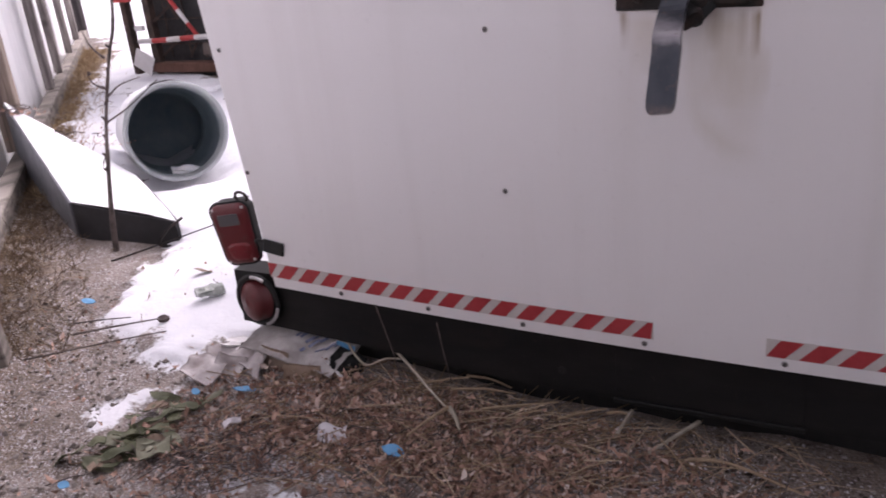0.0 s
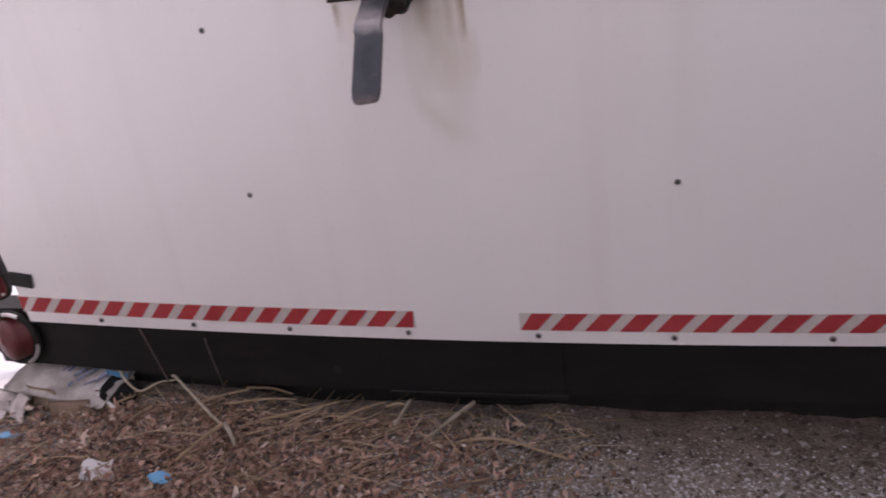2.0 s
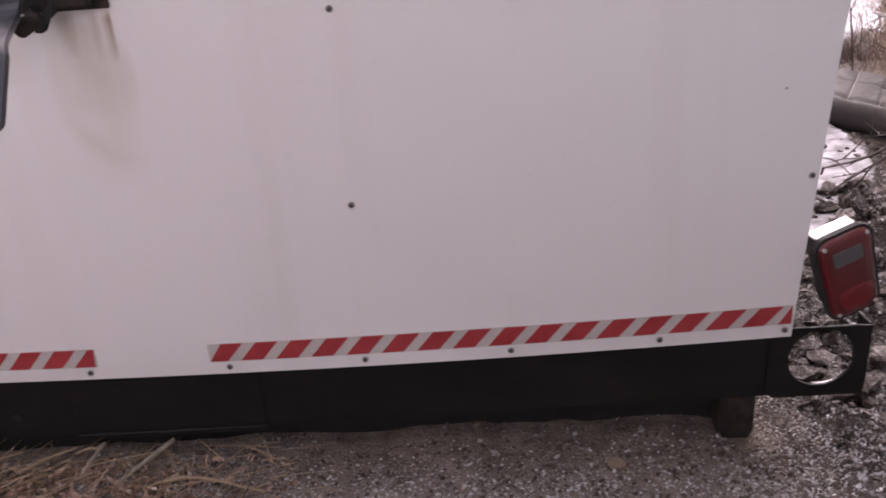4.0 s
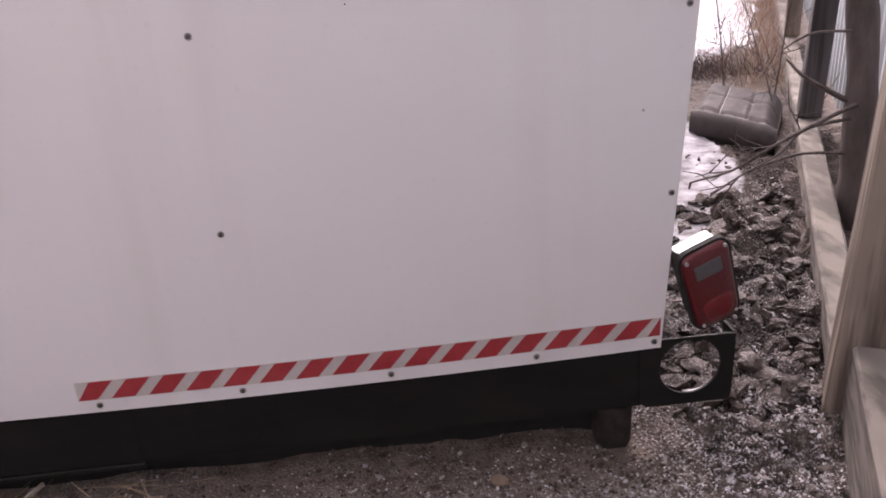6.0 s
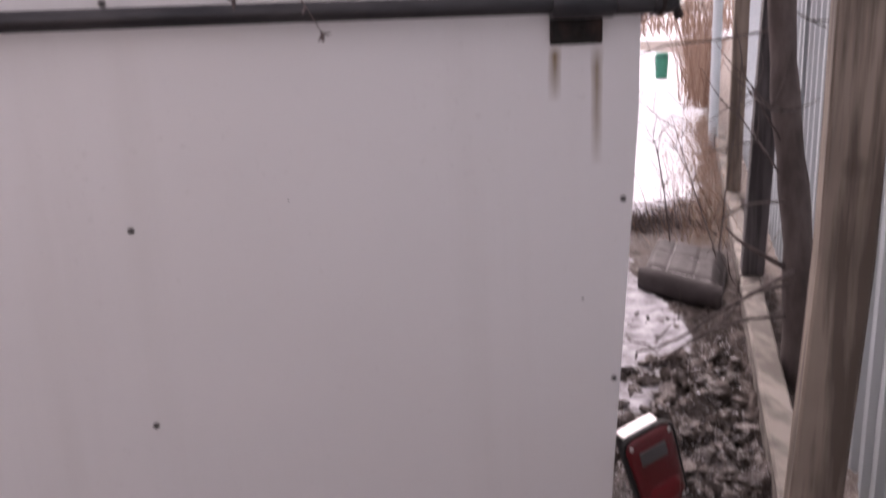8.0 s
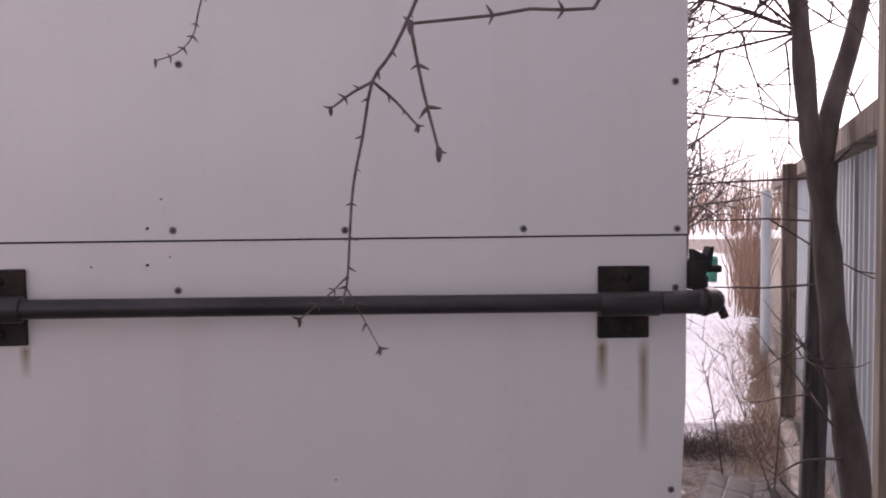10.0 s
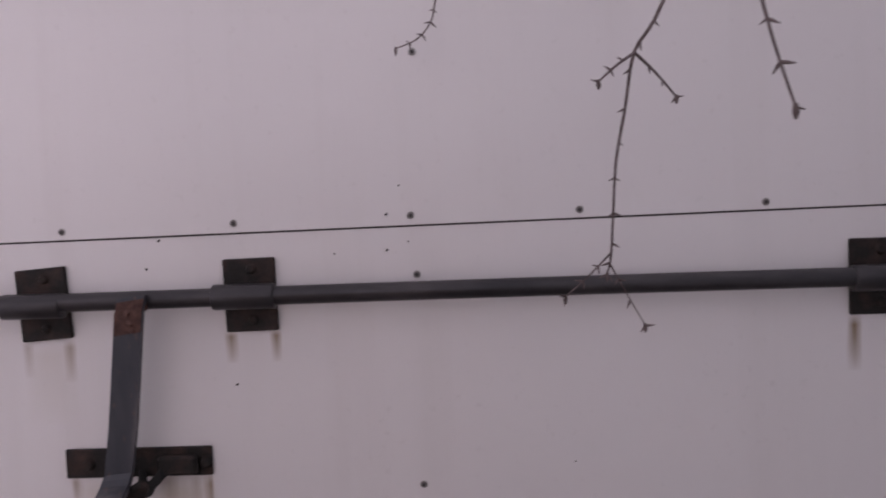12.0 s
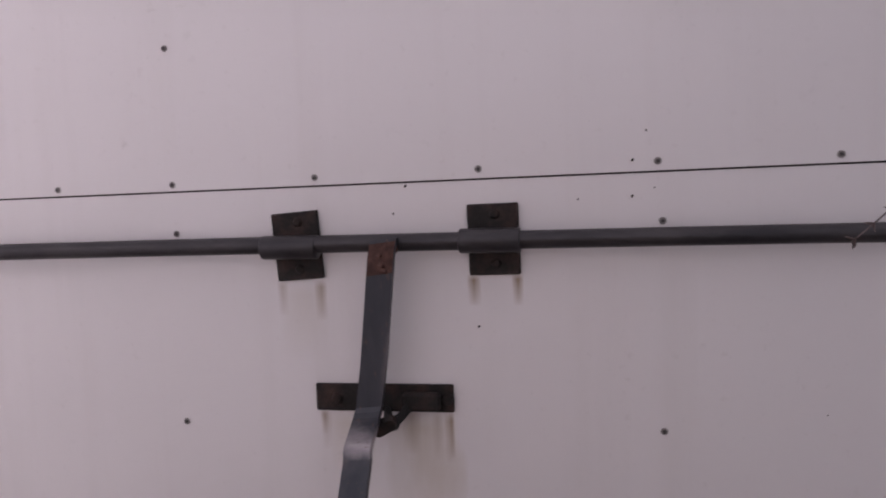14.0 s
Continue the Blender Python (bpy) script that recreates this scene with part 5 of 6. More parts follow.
def trailer():
    ob = thing("cage_trailer", (-4.6, 4.6, 0), "dark caged trailer with red and white reflective bars", "trailer")
    dark = simple("trailer_mesh", (0.02, 0.02, 0.022), (0.05, 0.045, 0.045), 6, 0.7)
    brown = simple("rusty_beam", (0.10, 0.045, 0.03), (0.17, 0.085, 0.06), 9, 0.8)
    red = simple("red_bar", (0.40, 0.03, 0.03), (0.5, 0.06, 0.05), 9, 0.5)
    pale = simple("white_bar", (0.6, 0.58, 0.58), (0.7, 0.69, 0.69), 9, 0.5)
    steel = simple("rusty_dark_steel", (0.035, 0.024, 0.020), (0.11, 0.07, 0.055), 12, 0.8, 0.1, 0.4)
    part("body", span(-5.50, -3.3, 3.95, 7.5, 0.12, 2.2, 0.01), dark, ob, "dark mesh-covered body")
    part("bed_beam", span(-5.40, -3.3, 3.78, 3.88, 0.068, 0.150, 0.008), brown, ob, "rusty rear beam")
    # solid dark block in place of the shade below the beam
    part("beam_gap_shade", span(-5.30, -3.4, 3.84, 4.4, -0.06, 0.066, 0.004), dark, ob)
    post = simple("grey_brown_post", (0.09, 0.07, 0.06), (0.16, 0.13, 0.115), 8, 0.8)
    for x in (-5.60, -5.34):
        part("post", span(x, x + 0.065, 3.80, 3.87, -0.02, 2.2, 0.006), steel, ob)
    for x0, z0, x1, z1 in ((-5.25, 0.20, -4.90, 0.42), (-5.30, 0.95, -5.0, 0.50), (-4.78, 0.19, -4.62, 0.36), (-5.36, 0.44, -5.05, 0.62), (-4.95, 0.19, -4.86, 0.30)):
        part("truss_rod", cyl((x0, 3.83, z0), (x1, 3.83, z1), 0.011, 8), steel, ob)
    for k in range(9):
        part("cage_rod", cyl((-5.24 + 0.21 * k, 3.93, 0.17), (-5.24 + 0.21 * k, 3.93, 2.2), 0.006, 6), steel, ob)
    for k in range(6):
        part("cage_rod", cyl((-5.45, 3.935, 0.28 + 0.21 * k), (-3.3, 3.935, 0.28 + 0.21 * k), 0.006, 6), steel, ob)
    part("hanging_bag", block((0.09, 0.05, 0.11), pose(-4.72, 3.80, 0.255, 0, 10, 12), 0.02, segs=2), post, ob, "small brown bundle tied to the cage")
    bars = [(-5.42, 0.335), (-5.26, 0.338), (-5.10, 0.345), (-4.95, 0.352), (-4.80, 0.36), (-4.65, 0.365), (-4.5, 0.37)]
    for k, ((x0, z0), (x1, z1)) in enumerate(zip(bars, bars[1:])):
        part("bar_segment", cyl((x0, 3.76, z0), (x1, 3.76, z1), 0.022, 10), pale if k % 2 == 0 else red, ob, "red and white bar")
    diag = [(-5.03, 0.70), (-4.94, 0.58), (-4.86, 0.47), (-4.78, 0.37)]
    for k, ((x0, z0), (x1, z1)) in enumerate(zip(diag, diag[1:])):
        part("bar_segment", cyl((x0, 3.77, z0), (x1, 3.77, z1), 0.018, 10), red if k % 2 == 0 else pale, ob)
    part("placard", block((0.20, 0.008, 0.16), pose(-5.40, 3.745, 0.165, 0, 28, 0)), pale, ob, "white tilted placard")
    part("reflector", span(-5.45, -5.36, 3.765, 3.80, 0.42, 0.46), pale, ob)
    part("reflector", span(-5.62, -5.45, 3.765, 3.80, 0.66, 0.70), red, ob)


trailer()
part_w = part("snowy_board", block((1.1, 0.35, 0.10), pose(-4.75, 3.25, 0.035, 0, 0, 10), 0.02), M_SNOW)
tagged(part_w, "snow covered board lying before the trailer", "board")

# ---- litter under the bumper ----
M_CARD = simple("damp_cardboard", (0.20, 0.14, 0.10), (0.34, 0.26, 0.20), 14, 0.9)
M_PAPER = simple("crumpled_paper", (0.68, 0.66, 0.66), (0.82, 0.80, 0.80), 12, 0.8, 0.0, 0.6, 0.01)
M_BLUE = simple("blue_plastic", (0.09, 0.30, 0.55), (0.16, 0.42, 0.68), 20, 0.5)
M_GREEN = simple("wilted_green_leaf", (0.055, 0.062, 0.028), (0.15, 0.155, 0.085), 18, 0.7, 0.0, 0.4, 0.01)
M_GREEN_PALE = simple("pale_wilted_leaf", (0.13, 0.135, 0.085), (0.28, 0.27, 0.20), 18, 0.75, 0.0, 0.4, 0.01)
M_BAG = simple("pale_film", (0.55, 0.52, 0.55), (0.7, 0.67, 0.70), 9, 0.4, 0.0, 0.5, 0.02)


M_DIRTY = simple("dirty_white_print", (0.32, 0.29, 0.275), (0.64, 0.61, 0.60), 16, 0.7, 0.0, 0.5, 0.006)
M_PRINT = simple("faded_blue_print", (0.10, 0.12, 0.22), (0.26, 0.28, 0.38), 40, 0.7)
carton = thing("crushed_carton", (-1.22, 0.02, 0.0), "crushed white printed carton with brown torn edges", "carton")
top = part("top_sheet", crumple(0.33, 0.155, pose(-1.245, 0.020, 0.085, 14, 5, -6), 0.014, 3, 14), M_DIRTY, carton, "dirty white printed top", True)
part("side", crumple(0.115, 0.058, pose(-1.305, -0.040, 0.055, 76, 0, -12), 0.007, 9, 8), M_CARD, carton, "brown cardboard side", True)
part("side", crumple(0.115, 0.052, pose(-1.185, -0.075, 0.048, 70, 0, 9), 0.005, 19, 8), M_CARD, carton, "brown cardboard side", True)
for k, (dx, dy, ln) in enumerate(((-0.030, 0.030, 0.022), (-0.008, 0.034, 0.034), (0.014, 0.020, 0.030), (0.030, 0.038, 0.018), (0.040, 0.004, 0.036), (0.060, 0.026, 0.026), (0.068, -0.012, 0.030), (0.088, 0.010, 0.034), (0.012, -0.020, 0.016), (0.104, 0.024, 0.022))):
    part("print_bar", crumple(0.007 + 0.003 * (k % 3), ln, pose(-1.235 + dx, 0.012 + dy, 0.0945 - dx * 0.09 + dy * 0.24, 14, 5, -34 + 9 * math.sin(k * 3)), 0.006, 5 + dx * 30, 5, 0.0015), M_PRINT, top, "faded blue print", True)
# shade in the torn opening, made as a black crumpled sheet
part("torn_end", crumple(0.085, 0.10, pose(-1.085, 0.005, 0.055, 20, 42, 20), 0.022, 21, 10), M_SHADOW, carton, "black sheet standing in for the shade inside the torn end", True)
part("torn_strip", crumple(0.055, 0.014, pose(-1.095, 0.025, 0.098, 20, 30, 30), 0.010, 23, 6), M_BLUE, carton, "blue torn strip", True)
part("torn_strip", crumple(0.070, 0.008, pose(-1.100, -0.040, 0.060, 10, 20, -20), 0.006, 26, 6), M_PAPER, carton, "", True)
M_DAMP = simple("damp_white_board", (0.30, 0.26, 0.25), (0.60, 0.56, 0.56), 18, 0.85, 0.0, 0.6, 0.006)
for x, y, w, h, tilt, rz, sd, mat in ((-1.395, -0.045, 0.115, 0.070, 14, -18, 31, M_DAMP), (-1.405, 0.010, 0.13, 0.055, 8, 12, 33, M_PAPER), (-1.425, -0.095, 0.085, 0.060, 50, 6, 35, M_DAMP),
                                      (-1.345, -0.075, 0.060, 0.060, 62, -14, 37, M_DAMP), (-1.50, -0.030, 0.12, 0.075, 6, 24, 39, M_DAMP), (-1.495, -0.115, 0.13, 0.09, 12, -8, 41, M_DAMP), (-1.47, 0.045, 0.13, 0.06, 4, 30, 43, M_PAPER)):
    ob = part("torn_board", crumple(w, h, pose(x, y, base_height(x, y) + 0.032, tilt, 4, rz), 0.024, sd, 10, 0.005), mat, None, "", True)
    tagged(ob, "torn damp piece of white carton board on snow", "litter", "torn carton pieces")

for x, y, w, h, rz in ((-0.743, -0.345, 0.052, 0.030, 12), (-1.295, -0.186, 0.060, 0.026, 18), (-1.426, -0.235, 0.036, 0.016, -20), (-1.469, -0.652, 0.034, 0.018, 0), (-2.222, 0.125, 0.06, 0.024, 15)):
    ob = part("blue_scrap", crumple(w, h, pose(x, y, base_height(x, y) + 0.030, 8, 8, rz), 0.012, x * 7, 8, 0.002, True), M_BLUE, None, "", True)
    tagged(ob, "small bright blue plastic scrap on the ground", "litter", "blue plastic scraps")

gl = thing("wilted_plant", (-1.46, -0.4, 0.02), "flat patch of wilted green leaves on the dirt", "plant")
for k in range(54):
    y = -0.41 + rng.uniform(-0.15, 0.17)
    x = -1.455 + (y + 0.41) * 0.15 + rng.gauss(0, 0.042)
    part("leaf", crumple(rng.uniform(0.04, 0.11), rng.uniform(0.020, 0.040), pose(x, y, base_height(x, y) + rng.uniform(0.008, 0.028), rng.uniform(-24, 24), rng.uniform(-20, 20), rng.uniform(-10, 75)), 0.024, k, 8, 0.002, True), (M_GREEN, M_GREEN_PALE, M_GREEN, M_CARD, M_GREEN)[k % 5], gl, "", True)
for x, y, w, sd in ((-0.919, -0.328, 0.075, 4), (-1.367, -0.470, 0.085, 8), (-1.215, -0.335, 0.045, 11)):
    ob = part("plastic_film", crumple(w, w * 0.9, pose(x, y, base_height(x, y) + 0.035, 10, 0, 30), 0.035, sd, 8), M_BAG if w != 0.085 else M_GREEN_PALE, None, "", True)
    tagged(ob, "crumpled pale plastic film among dead leaves", "litter", "plastic film")
M_CAN = simple("greenish_clear_plastic", (0.20, 0.23, 0.20), (0.58, 0.61, 0.58), 40, 0.18, 0.0, 0.3)
cup = ([], [])
for i in range(7):
    c = Vector((-1.812, 0.222, 0.078)).lerp(Vector((-1.762, 0.300, 0.066)), i / 6)
    for k in range(14):
        t = 2 * math.pi * k / 14
        r = (0.019 + 0.009 * i / 6) * (1 + 0.55 * noise.noise(Vector((i * 0.7, math.cos(t) * 1.6, math.sin(t) * 1.6))))
        cup[0].append((c.x + r * 0.84 * math.cos(t), c.y - r * 0.54 * math.cos(t), c.z + r * 0.75 * math.sin(t)))
cup[1].extend((i * 14 + k, i * 14 + (k + 1) % 14, i * 14 + 14 + (k + 1) % 14, i * 14 + 14 + k) for i in range(6) for k in range(14))
cup[1].append(tuple(range(13, -1, -1)))
bot = part("plastic_cup", cup, M_CAN)
tagged(bot, "crushed greenish clear plastic cup on the snow", "cup")
sc = part("torn_scrap", crumple(0.09, 0.03, pose(-1.952, 0.437, 0.052, 0, 10, 60), 0.02, 3, 5), M_CARD, None, "", True)
tagged(sc, "small brown torn scrap on the snow", "litter")


def stick(pts, r, label, name="stick", mat=None):
    pts, r = [Vector(p) for p in pts], r * 0.72
    c = curve_pts(pts, 4)
    ob = part(name, tube(([], []), c, [r * (1 - 0.45 * i / (len(c) - 1)) for i in range(len(c))], 6), mat or M_STRAW)
    tagged(ob, label, "stick", "loose sticks on the ground")


M_PALE = simple("pale_dry_stalk", (0.30, 0.26, 0.20), (0.48, 0.43, 0.36), 30, 0.8)
def laid(*pts):
    """Points on the ground, each with its height over it."""
    return [(x, y, base_height(x, y) + h) for x, y, h in pts]


stick([(-1.111, 0.055, 0.100), (-1.06, 0.010, 0.085), (-1.010, -0.010, 0.070), (-0.965, 0.010, 0.085), (-0.916, 0.012, 0.092)], 0.0055, "pale bent wire reaching from the carton", "wire", M_PALE)
stick([(-0.945, 0.046, 0.090), (-0.86, -0.02, 0.085), (-0.77, -0.09, 0.075), (-0.69, -0.145, 0.062)], 0.0065, "pale dry stalk lying across dead leaves", mat=M_PALE)
stick([(-0.705, -0.13, 0.07), (-0.675, -0.158, 0.06), (-0.655, -0.185, 0.05)], 0.009, "pale frayed end of a dry stalk", mat=M_PALE)
stick([(-0.708, -0.135, 0.072), (-0.725, -0.20, 0.078), (-0.742, -0.285, 0.082)], 0.0075, "brown dry stalk lying across dead leaves")
stick([(-0.962, -0.004, 0.257), (-0.935, -0.012, 0.18), (-0.912, -0.016, 0.10), (-0.905, -0.018, 0.05)], 0.0032, "thin grey stalk leaning on the bumper", mat=M_TWIG)
stick([(-0.785, -0.004, 0.228), (-0.770, -0.012, 0.15), (-0.752, -0.016, 0.06)], 0.0032, "thin grey stalk leaning on the bumper", mat=M_TWIG)
stick(laid((-0.299, 0.047, 0.045), (-0.303, -0.01, 0.040), (-0.311, -0.069, 0.022)), 0.0078, "short dry stick near the bumper", mat=M_PALE)
stick(laid((-0.141, 0.05, 0.045), (-0.18, -0.02, 0.038), (-0.225, -0.103, 0.022)), 0.0085, "dry stick near the bumper", mat=M_PALE)
stick(laid((-0.142, -0.087, 0.020), (-0.08, -0.076, 0.022), (-0.026, -0.081, 0.020), (0.04, -0.10, 0.018), (0.101, -0.122, 0.014)), 0.0068, "thin curved stick on gravel")
for a, b in (((-0.647, -0.07), (-0.482, 0.033)), ((-0.568, -0.101), (-0.502, -0.034)), ((-0.84, -0.035), (-0.733, 0.049)), ((-0.457, -0.047), (-0.361, 0.038)), ((-0.758, -0.015), (-0.60, 0.041)), ((-0.751, 0.069), (-0.619, 0.062)), ((-0.356, 0.025), (-0.294, 0.027))):
    stick(laid((*a, 0.034), ((a[0] + b[0]) / 2, (a[1] + b[1]) / 2 + 0.006, 0.040), (*b, 0.042)), 0.0058, "straight dry stalk lying over the leaf heap")
stick([(-2.125, -0.024, 0.045), (-2.04, 0.025, 0.047), (-1.961, 0.067, 0.045)], 0.0042, "dark stick lying from dirt to snow", mat=M_TWIG)
stick([(-2.061, -0.082, 0.045), (-1.95, 0.002, 0.049), (-1.842, 0.079, 0.052)], 0.0058, "dark stick with a knobbed end on the snow", mat=M_SAPLING)
stick([(-2.10, -0.245, 0.036), (-1.918, -0.102, 0.045), (-1.765, 0.021, 0.047)], 0.0045, "long thin dark stick lying from dirt to snow", mat=M_SAPLING)
knob = part("bark_scrap", crumple(0.040, 0.020, pose(-1.835, 0.084, base_height(-1.835, 0.084) + 0.036, 10, 0, 42), 0.012, 17, 7, 0.010, True), M_TWIG, None, "", True)
tagged(knob, "dark scrap of bark lying on the snow", "bark")
stick([(-2.45, 0.45, 0.03), (-2.3, 0.62, 0.06), (-2.15, 0.82, 0.09)], 0.006, "reddish thin stick leaning by the tray", mat=M_RUST)
lf = part("fallen_leaf", crumple(0.045, 0.026, pose(0.837, -0.077, base_height(0.837, -0.077) + 0.012, 6, 10, 15), 0.012, 6, 8, 0.0015, True), M_CARD, None, "", True)
tagged(lf, "orange brown dead leaf lying on bare dirt", "leaf")


def leaf_litter():
    r = np.random.RandomState(5)
    verts, faces = [], []
    for i in range(13500):
        if i < 12000:
            x, y = r.normal(-0.72, 0.40), r.normal(-0.28, 0.21)
            if -1.04 < x < 0.0 and -0.75 < y < -0.40 and r.rand() < 0.6:
                continue
            if x > 0.12 + r.normal(0, 0.08) or y > 0.01 + r.normal(0, 0.012) or x < -1.5 or y < -1.1:
                continue
        else:
            x, y = r.uniform(-2.4, 1.7), r.uniform(-1.2, 0.5)
            if y > 0.05 and -1.2 < x < 1.2:
                continue
            if x > 0.1 and r.rand() < 0.97:
                continue
        z = base_height(x, y) + abs(r.normal(0, 0.012)) + 0.004
        ln, wd = 0.007 + 0.030 * r.rand() ** 1.7, r.uniform(0.003, 0.0135)
        if r.rand() < 0.4:
            ln, wd = ln * 1.3, wd * 0.4
        m = Matrix.Translation((x, y, z)) @ Euler((r.normal(0, 0.75), r.normal(0, 0.75), r.uniform(0, 6.28))).to_matrix().to_4x4()
        c = r.uniform(-0.5, 0.7) * ln
        k = len(verts)
        for px, py, pz in ((-ln / 2, 0, c * 0.4), (-ln * 0.15, -wd / 2, 0), (-ln * 0.15, wd / 2, 0.1 * wd), (ln * 0.25, -wd * 0.42, 0.05 * c), (ln * 0.25, wd * 0.42, 0.2 * c), (ln / 2, 0, c * 0.6)):
            verts.append(tuple(m @ Vector((px + r.normal(0, 0.09) * ln, py + r.normal(0, 0.16) * wd, pz + r.normal(0, 0.08) * ln))))
        faces += [(k, k + 1, k + 2), (k + 1, k + 3, k + 4, k + 2), (k + 3, k + 5, k + 4)]
    ob = part("leaf_litter", (verts, faces), M_LEAF)
    tagged(ob, "brown dead leaves heaped below the bumper", "leaves", kind="stuff")
    out = ([], [])
    for i in range(900):
        x, y = r.normal(-0.62, 0.42), r.normal(-0.2, 0.22)
        if i > 740:
            x, y = r.normal(-0.5, 0.32), r.normal(-0.02, 0.05)
        if x > 0.3 or x < -1.6 or y > 0.05:
            continue
        a, ln = r.normal(0.35, 1.0), r.uniform(0.03, 0.19)
        d = Vector((math.cos(a), math.sin(a), r.normal(0, 0.10)))
        p = Vector((x, y, base_height(x, y) + r.uniform(0.006, 0.035)))
        tube(out, [p - d * ln / 2, p + Vector((0, 0, r.uniform(-0.004, 0.008))), p + d * ln / 2], r.uniform(0.0006, 0.0019), 3)
    tagged(part("dry_stalks", out, M_STRAW), "thin dry stalks scattered over the leaves", "stalks", kind="stuff")
    # dark fine stems trodden into the frosty edge of the heap
    out = ([], [])
    for i in range(300):
        x, y = r.normal(-1.16, 0.13), r.normal(-0.47, 0.09)
        if i > 170:
            x, y = r.normal(-0.70, 0.30), r.normal(-0.22, 0.15)
        if y > 0.03:
            continue
        a, ln = r.normal(0.9, 0.9), r.uniform(0.03, 0.15)
        d = Vector((math.cos(a), math.sin(a), r.normal(0, 0.08)))
        p = Vector((x, y, base_height(x, y) + r.uniform(0.006, 0.030)))
        tube(out, [p - d * ln / 2, p + Vector((r.normal(0, 0.004), r.normal(0, 0.004), r.uniform(-0.004, 0.008))), p + d * ln / 2], r.uniform(0.0006, 0.0017), 3)
    tagged(part("dark_stems", out, M_TWIG), "dark fine dead stems trodden into the leaves", "stems", kind="stuff")


leaf_litter()


def pebbles(name, mat, count, pick, size, label, seed, flat=(0.4, 0.8), curl=3, fine=1, rag=1.1):
    r = np.random.RandomState(seed)
    ico = bmesh.new()
    bmesh.ops.create_icosphere(ico, subdivisions=fine, radius=1)
    base_v = [v.co.copy() for v in ico.verts]
    base_f = [tuple(v.index for v in f.verts) for f in ico.faces]
    ico.free()
    verts, faces = [], []
    while count > 0:
        x, y = pick(r)
        count -= 1
        s = size[0] + (size[1] - size[0]) * r.rand() ** curl
        m = Euler((r.uniform(0, 6.28), r.uniform(0, 6.28), r.uniform(0, 6.28))).to_matrix()
        turn = Euler((r.normal(0, 0.45), r.normal(0, 0.45), r.uniform(0, 6.28))).to_matrix()
        sc = Vector((s * r.uniform(0.6, 1.5), s * r.uniform(0.6, 1.5), s * r.uniform(*flat)))
        z = base_height(x, y) + s * 0.15
        k = len(verts)
        for v in base_v:
            q = m @ (v * (1 + rag * (r.rand() - 0.5)))
            q = turn @ Vector((q.x * sc.x, q.y * sc.y, q.z * sc.z))
            verts.append((x + q.x, y + q.y, z + q.z))
        faces += [tuple(i + k for i in f) for f in base_f]
    tagged(part(name, (verts, faces), mat), label, name.replace("_", " "), kind="stuff")


def beside_fence(lo, hi):
    def pick(r):
        y = r.uniform(lo, hi)
        return r.uniform(1.28, 1.58 + 0.44 * y), y
    return pick


pebbles("gravel", M_STONE, 5200, lambda r: (r.uniform(-0.4, 1.75), -0.75 + 0.85 * r.rand() ** 1.6), (0.0012, 0.0062), "small grey stones in the dirt before the bumper", 3)
pebbles("gravel_patch", M_STONE, 6500, lambda r: (r.uniform(-2.6, -1.15), r.uniform(-1.1, 0.25)), (0.0015, 0.0085), "small frosted stones beside the leaf heap", 4)
pebbles("dirt_crumbs", M_CRUMB, 7500, lambda r: (r.uniform(-0.15, 1.3), r.normal(-0.07, 0.11)), (0.0010, 0.0060), "brown crumbs of soil below the bumper", 9)
pebbles("frozen_clods", M_CLOD, 2600, beside_fence(-0.6, 1.9), (0.002, 0.014), "dark frozen crumbs of soil dusted with frost", 8)
pebbles("frozen_lumps", M_CLOD, 1300, beside_fence(0.05, 1.3), (0.005, 0.036), "broken lumps of frozen soil dusted with frost", 12, (0.3, 0.65), 2.4, 2, 0.55)
pebbles("frost_grains", M_FROST, 17000, beside_fence(-0.6, 1.45), (0.0010, 0.0045), "white grains of frost on the dark soil", 14)
pebbles("frost_specks", M_FROST, 13000, lambda r: (r.uniform(-0.35, 1.25), r.normal(-0.27, 0.13)), (0.0008, 0.0038), "white grains of frost among grey stones", 16)
pebbles("heap_frost", M_FROST, 3600, lambda r: (r.normal(-1.04, 0.11), r.normal(-0.48, 0.07)), (0.0010, 0.0042), "white frost lying between dead leaves", 18)
pebbles("frost_crumbs", M_FROST, 7000, lambda r: (r.uniform(-2.4, -0.95), -0.80 + 0.85 * r.rand()), (0.0010, 0.0036), "white grains of frost on the gravel", 15)


# ---- things right of the truck ----
M_VINYL = simple("grey_vinyl", (0.045, 0.037, 0.037), (0.080, 0.068, 0.068), 5, 0.75, 0.0, 0.35, 0.01, spec=0.25)
M_PIPING = simple("worn_pale_piping", (0.26, 0.24, 0.24), (0.42, 0.40, 0.40), 30, 0.6)


